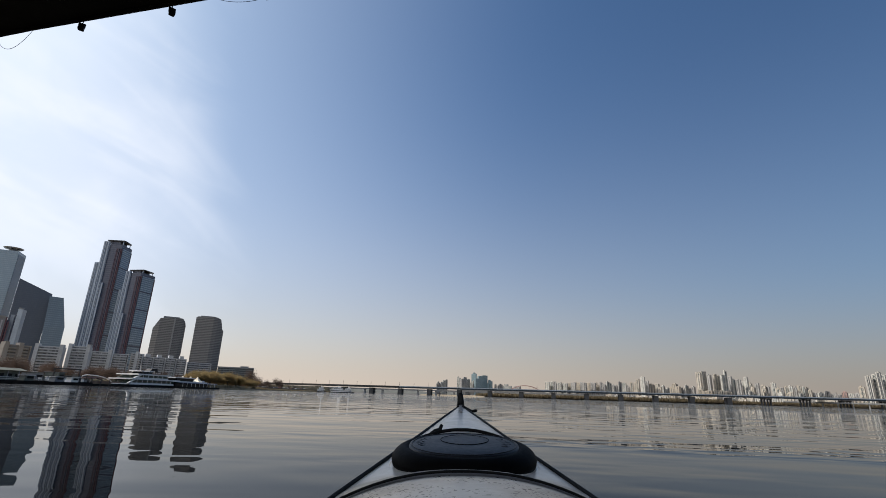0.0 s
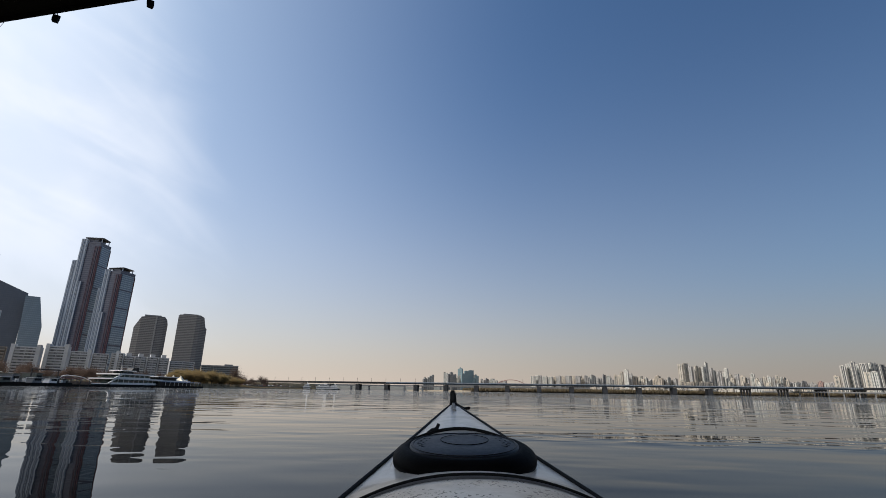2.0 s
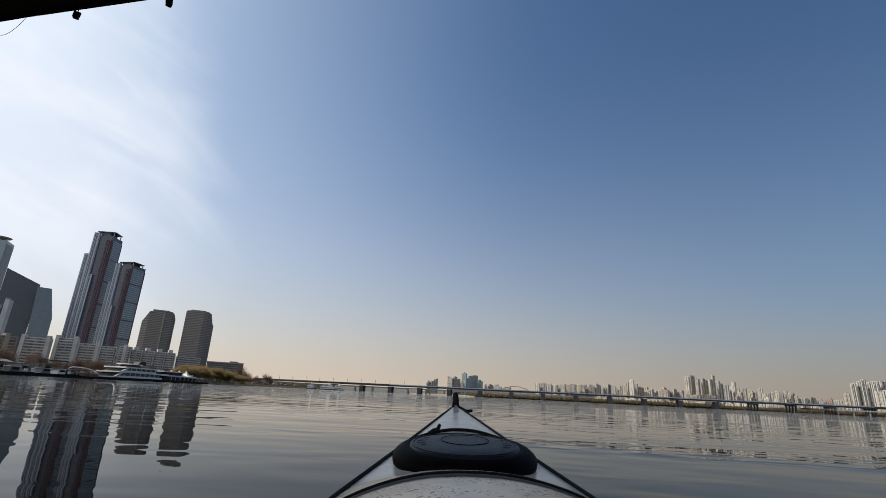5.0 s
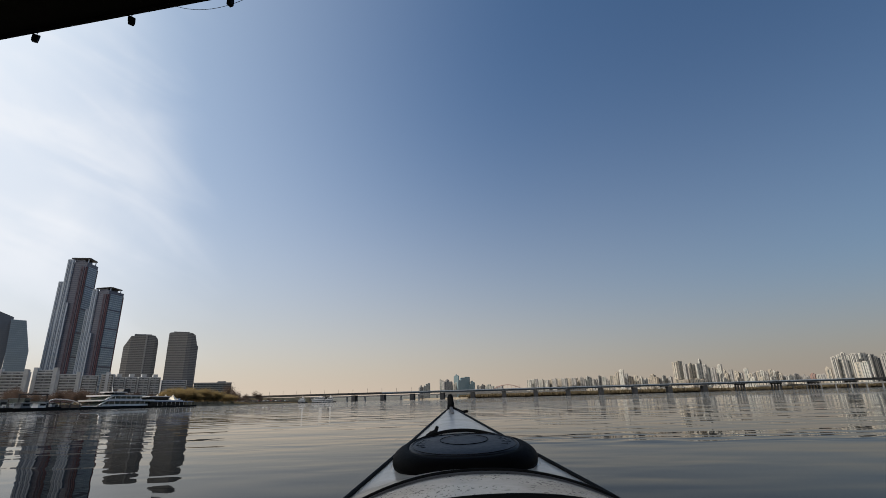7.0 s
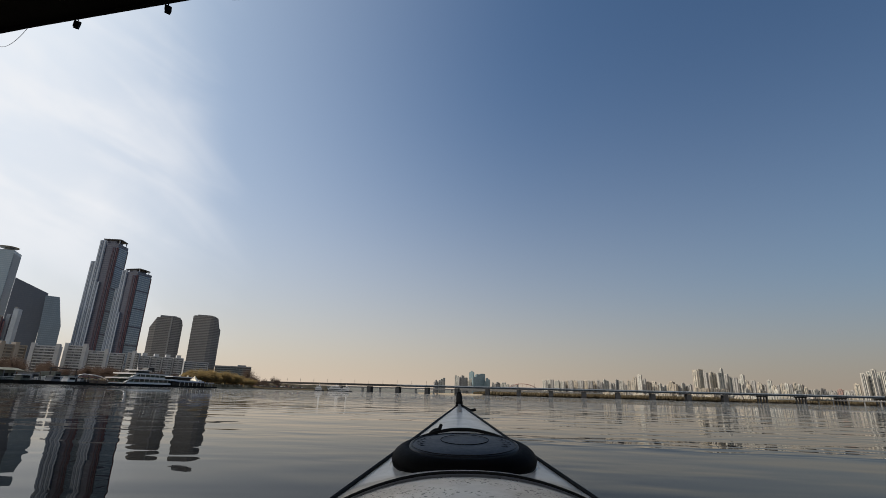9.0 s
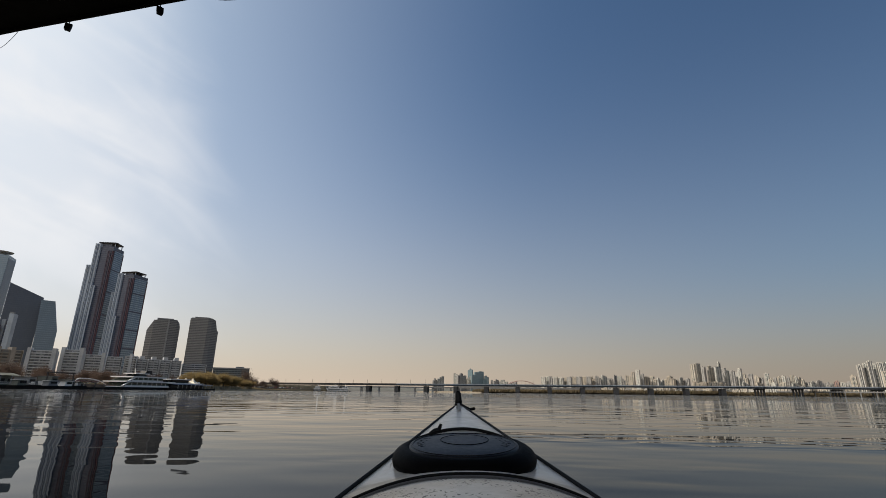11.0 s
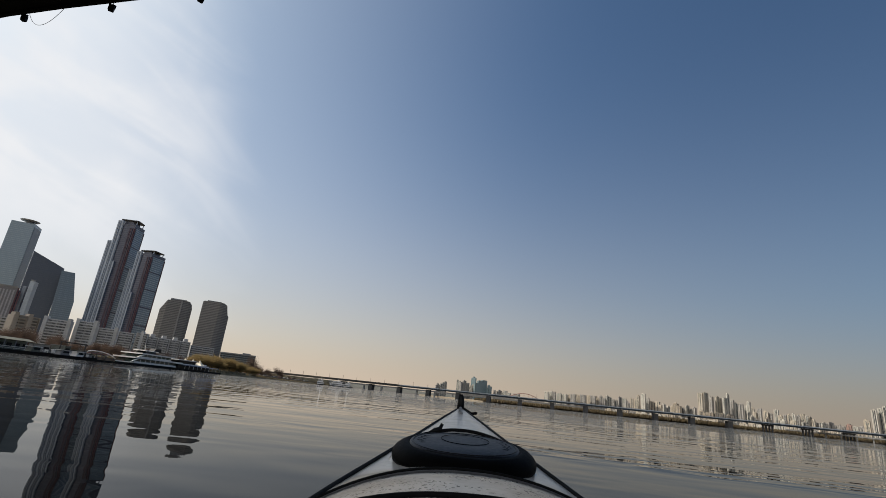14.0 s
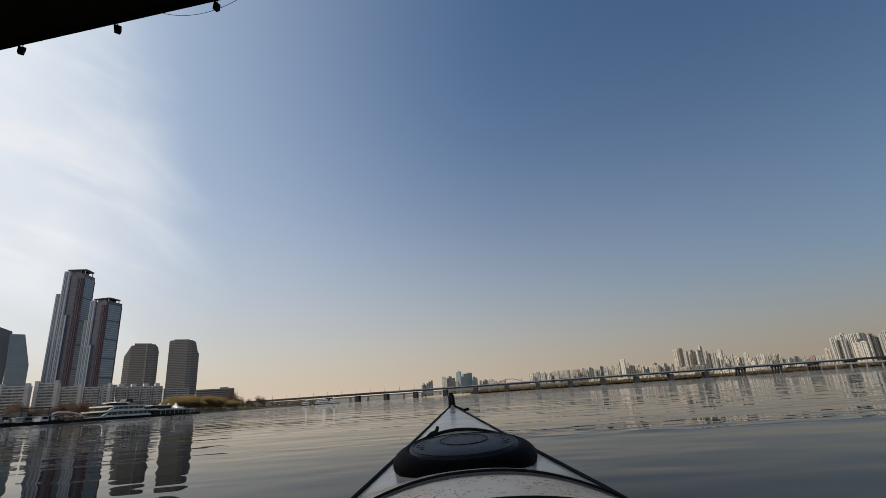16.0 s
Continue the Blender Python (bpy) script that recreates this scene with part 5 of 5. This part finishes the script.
def make_tent(y):
    ob = thing("peaked_tent", "cream peaked tent on posts at the landing stage", "tent", pose(SHORE_X + 2, y, 1.2), group="cream tents")
    bm = bmesh.new()
    rows = []
    for s, z in ((3.0, 2.2), (2.0, 2.7), (1.1, 3.5), (0.4, 4.7), (0.08, 5.6)):
        rows.append([bm.verts.new((x * s, yy * s, z)) for x, yy in ((-1, -1), (1, -1), (1, 1), (-1, 1))])
    for one, two in zip(rows, rows[1:]):
        for k in range(4):
            bm.faces.new((one[k], one[(k + 1) % 4], two[(k + 1) % 4], two[k]))
    bmesh.ops.scale(bm, vec=(1.25, 1.25, 1.0), verts=bm.verts)
    part("canopy", bm, TENT, ob, "cream cloth canopy")
    for x in (-2.9, 2.9):
        for yy in (-2.9, 2.9):
            part("post", boxes((x - 0.06, x + 0.06, yy - 0.06, yy + 0.06, -0.3, 2.25)), SHIP_WHITE, ob)


def make_barge_house():
    """A long covered pontoon along the bank at the left, with working boats before it."""
    ob = thing("boat_house", "long floating boat house with a grey-green roof", "boat house", pose(SHORE_X + 6, 158, 0, 0, 0, 90))
    part("pontoon", boxes((-34, 3, -7, 6, -0.8, 1.1)), PONTOON, ob)
    wall = part("wall", boxes((-32, 1, -4, 5, 1.1, 4.2)), ROOF_GREEN, ob, "grey-green sheet wall")
    for x in range(-31, 0, 3):
        part("window", boxes((x + 0.5, x + 2.3, -4.12, -4.02, 2.1, 3.2)), SHIP_GLASS, wall, "dark window")
    part("roof", prism([(-34, -6), (2, -6), (2, 6), (-34, 6)], 4.2, 5.0, [(-33, -4), (1, -4), (1, 4), (-33, 4)]), ROOF_GREEN, ob, "grey-green sheet roof")
    for x in range(-33, 2, 4):
        part("post", boxes((x - 0.12, x + 0.12, -5.8, -5.6, 1.1, 4.2)), ROOF_GREY, ob)
    part("rail", boxes((-34, 3, -6.9, -6.8, 2.0, 2.14), (-34, 3, -6.9, -6.8, 1.5, 1.6)), SHIP_WHITE, ob)


def make_work_boat(y, length, label, cabin):
    ob = thing("work_boat", label, "boat", pose(SHORE_X + 17, y, 0, 0, 0, 90), group="moored work boats")
    n = length / 2
    hull = [(-n, 0), (-n + 2, -1.7), (n, -1.6), (n, 1.6), (-n + 2, 1.7)]
    part("hull", prism([(x * 0.94, yy * 0.8) for x, yy in hull], -0.5, 1.1, hull), PONTOON, ob)
    house = part("cabin", prism([(-1.5, -1.2), (n * 0.5, -1.2), (n * 0.5, 1.2), (-1.5, 1.2)], 1.1, 2.7, [(-0.9, -1.1), (n * 0.5, -1.1), (n * 0.5, 1.1), (-0.9, 1.1)]), cabin, ob)
    part("cabin_roof", boxes((-1.6, n * 0.5 + 0.3, -1.35, 1.35, 2.7, 2.85)), SHIP_WHITE, ob)
    part("window", boxes((-0.6, n * 0.45, -1.24, -1.21, 1.8, 2.5)), SHIP_GLASS, house, "dark cabin window")
    part("mast", rod([(0, 0, 2.8), (0, 0, 5.0)], 0.05, 5), STEEL_DARK, ob)


def make_gangway():
    """A white arched gangway roof between the bank and the pontoon."""
    ob = thing("gangway", "white arched gangway from the bank to the quay", "gangway", pose(SHORE_X + 6, 198, 0, 0, 0, 90))
    line = [(-9, 2.9), (-8.0, 3.8), (-6, 4.2), (0, 4.0), (4, 3.5), (7.5, 2.5), (8.5, 1.9)]
    part("arch_rail", rod([(x, -1.4, z) for x, z in line], 0.2, 8), SHIP_WHITE, ob, "white tubular rail", True)
    part("rear_rail", rod([(x, 1.4, z - 0.5) for x, z in line], 0.2, 8), STEEL_DARK, ob, "dark rear rail", True)
    for x in (-6, -3, 0, 3):
        part("hanger", boxes((x - 0.05, x + 0.05, -1.45, -1.35, 2.1, 3.9)), STEEL_DARK, ob)
    part("walkway", boxes((-10, 9, -1.3, 1.3, 1.9, 2.1)), PLANK_BROWN, ob)
    part("canopy", prism([(-8, -1.3), (4, -1.3), (4, 1.3), (-8, 1.3)], 3.1, 3.4), PINK_SHEET, ob, "dull pink canopy under the arch")
    part("fender", boxes((-18.5, 14.1, -3.9, -3.55, -0.5, 0.8)), PONTOON, ob, "dark fender along the waterline")
    for x in range(-16, 14, 5):
        part("pile", rod([(x, -3.95, -0.8), (x, -3.95, 2.6)], 0.16, 8), STEEL_DARK, ob, "dark mooring pile", True)
    part("pontoon", prism([(-19, -3.4), (14, -3.4), (14, 3.4), (-19, 3.4)], -0.6, 1.89, [(-22, -3.6), (14, -3.6), (14, 3.6), (-22, 3.6)]), PLANK_BROWN, ob, "dark brown planked pontoon")


def make_far_boat(az, dist, size):
    ob = thing("ferry", "white river ferry moored by the far bridge", "boat", facing(az, dist, 0, 0), group="ferries by the far bridge")
    n = size
    part("hull", prism([(-n, -4), (n * 0.8, -4), (n * 1.1, 0), (n * 0.8, 4), (-n, 4)], -1, 1.3), SHIP_HULL, ob, "dark hull")
    cabin = part("cabin", boxes((-n * 0.85, n * 0.6, -3.4, 3.4, 1.3, 4.6)), SHIP_WHITE, ob, "white main deck cabin")
    part("window", boxes((-n * 0.8, n * 0.55, -3.52, -3.42, 2.7, 3.6)), SHIP_GLASS, cabin, "dark window band")
    part("deck_edge", boxes((-n * 0.95, n * 0.7, -3.9, 3.9, 4.6, 5.5)), SHIP_WHITE, ob)
    upper = part("upper_cabin", boxes((-n * 0.6, n * 0.4, -2.6, 2.6, 5.5, 8.0)), SHIP_WHITE, ob)
    part("window", boxes((-n * 0.55, n * 0.35, -2.72, -2.62, 6.4, 7.2)), SHIP_GLASS, upper, "dark window band")
    part("roof", boxes((-n * 0.65, n * 0.5, -3.0, 3.0, 8.0, 8.6)), SHIP_WHITE, ob)
    part("wheelhouse", boxes((-n * 0.1, n * 0.2, -2.0, 2.0, 8.6, 10.4)), SHIP_WHITE, ob, "white wheelhouse")
    part("mast", rod([(0, 0, 10.4), (-0.5, 0, 13.5)], 0.2, 5), SHIP_WHITE, ob)


def make_work_barge():
    """A cluttered work barge: cabins, a gantry, drums and rails on a dark deck."""
    ob = thing("work_barge", "dark cluttered work barge with cabins and a gantry", "barge", pose(SHORE_X + 8, 176, 0, 0, 0, 90))
    part("pontoon", boxes((-13, 13, -5, 5, -0.8, 1.3), bevel=0.1), PONTOON, ob)
    for x0, x1, z, paint in ((-11, -8.0, 3.9, ROOF_GREY), (-6, -4.2, 3.0, ROOF_GREEN), (-1.5, 1.2, 4.4, ROOF_GREEN), (3.2, 5.0, 3.3, STEEL_DARK), (7.5, 9.6, 3.4, ROOF_GREY)):
        cabin = part("cabin", boxes((x0, x1, -2.5, 3, 1.3, z), bevel=0.06), paint, ob)
        part("window", boxes((x0 + 0.4, x1 - 0.4, -2.62, -2.52, z - 1.5, z - 0.7)), SHIP_GLASS, cabin, "dark cabin window")
        part("cabin_roof", boxes((x0 - 0.3, x1 + 0.3, -2.9, 3.3, z + 0.01, z + 0.18)), ROOF_GREY if z > 4 else ROOF_GREEN, ob)
    for x in (-5.6, 6.2):
        part("gantry_leg", boxes((x - 0.15, x + 0.15, -4.2, -3.9, 1.3, 5.6)), STEEL_DARK, ob)
    part("gantry_beam", boxes((-6.2, 6.8, -4.25, -3.85, 5.6, 5.95)), STEEL_DARK, ob)
    for k in range(7):
        x = -12 + 3.9 * k
        part("rail_post", boxes((x - 0.05, x + 0.05, -4.9, -4.8, 1.3, 2.4)), SHIP_WHITE, ob)
    part("rail", boxes((-12, 12, -4.9, -4.82, 2.32, 2.42)), STEEL_DARK, ob)
    for x, r in ((-8.8, 0.5), (5.6, 0.6), (11.6, 0.55)):
        part("drum", prism(oval(x, -3.4, r, r, 14, 2.0), 1.3, 2.5), ROOF_GREEN, ob)
    r = random.Random(31)
    for k in range(60):
        x, size, y = r.uniform(-12, 11.5), r.uniform(0.25, 1.0), r.uniform(-4.4, -2.9)
        part("crate", boxes((x - size * 0.7, x + size * 0.7, y - 0.3, y + 0.3, 1.31, 1.3 + size * 1.5), bevel=0.03), (SHIP_WHITE, STEEL_DARK, ROOF_GREY, STEEL_DARK)[k % 4], ob)
    part("mast", rod([(2, 0, 4.9), (1.6, 0, 9.2)], [0.10, 0.04], 6), STEEL_DARK, ob)


make_ship()
make_landing_stage()
for y in (269, 277, 284.5):
    make_tent(y)
make_barge_house()
make_work_barge()
make_work_boat(166, 9, "dark work boat with a grey cabin", ROOF_GREY)
make_work_boat(154, 8, "dark work boat with a green cabin", ROOF_GREEN)
make_work_boat(173, 8, "small work boat with a white cabin", SHIP_WHITE)
make_gangway()
make_far_boat(-14.4, 940, 17)
make_far_boat(-13.3, 975, 10)
make_far_boat(-16.3, 915, 8)


# ---------------------------------------------------------------- cars on the riverside park
def make_car(paint, label):
    ob = thing("parked_car", label, "car", group="cars parked by the river")
    body = extruded([(-2.2, 0.85), (-1.9, 0.95), (-1.0, 0.98), (1.5, 0.98), (2.15, 0.85)], -0.85, 0.85)
    part("body", body, paint, ob).location.z = 0.3
    cabin = prism([(-1.2, -0.78), (1.7, -0.78), (1.7, 0.78), (-1.2, 0.78)], 1.28, 1.72, [(-0.5, -0.65), (1.2, -0.65), (1.2, 0.65), (-0.5, 0.65)])
    part("cabin", cabin, SHIP_GLASS, ob, "dark car windows")
    part("roof", boxes((-0.5, 1.2, -0.66, 0.66, 1.725, 1.78)), paint, ob)
    for x in (-1.4, 1.35):
        for y in (-0.82, 0.82):
            part("wheel", rod([(x, y - 0.1, 0.32), (x, y + 0.1, 0.32)], 0.32, 10), BLACK, ob)
    return ob


CAR_RED = surface("red car paint", (0.36, 0.06, 0.05), 0.3, vary=0.1, scale=0.5)
cars = [make_car(SHIP_WHITE, "white car parked on the river bank"), make_car(CAR_RED, "red car parked on the river bank"), make_car(STEEL_DARK, "dark car parked on the river bank"), make_car(ROOF_GREY, "grey car parked on the river bank")]
rng = random.Random(17)
for k in range(52):
    along, row = (k // 2) / 25, k % 2
    spot_of = pose(-312 - 14 * min(1.0, along * 2.5) - 9 * row - rng.uniform(0, 4), 668 + 350 * along + rng.uniform(-4, 4), 4.6, 0, 0, rng.uniform(60, 120))
    kind_of = (0, 2, 3, 0, 1, 3, 2, 0)[k % 8]
    if k in (0, 1, 2, 4):
        cars[kind_of].matrix_world = spot_of
    else:
        copy_thing(cars[kind_of], spot_of)
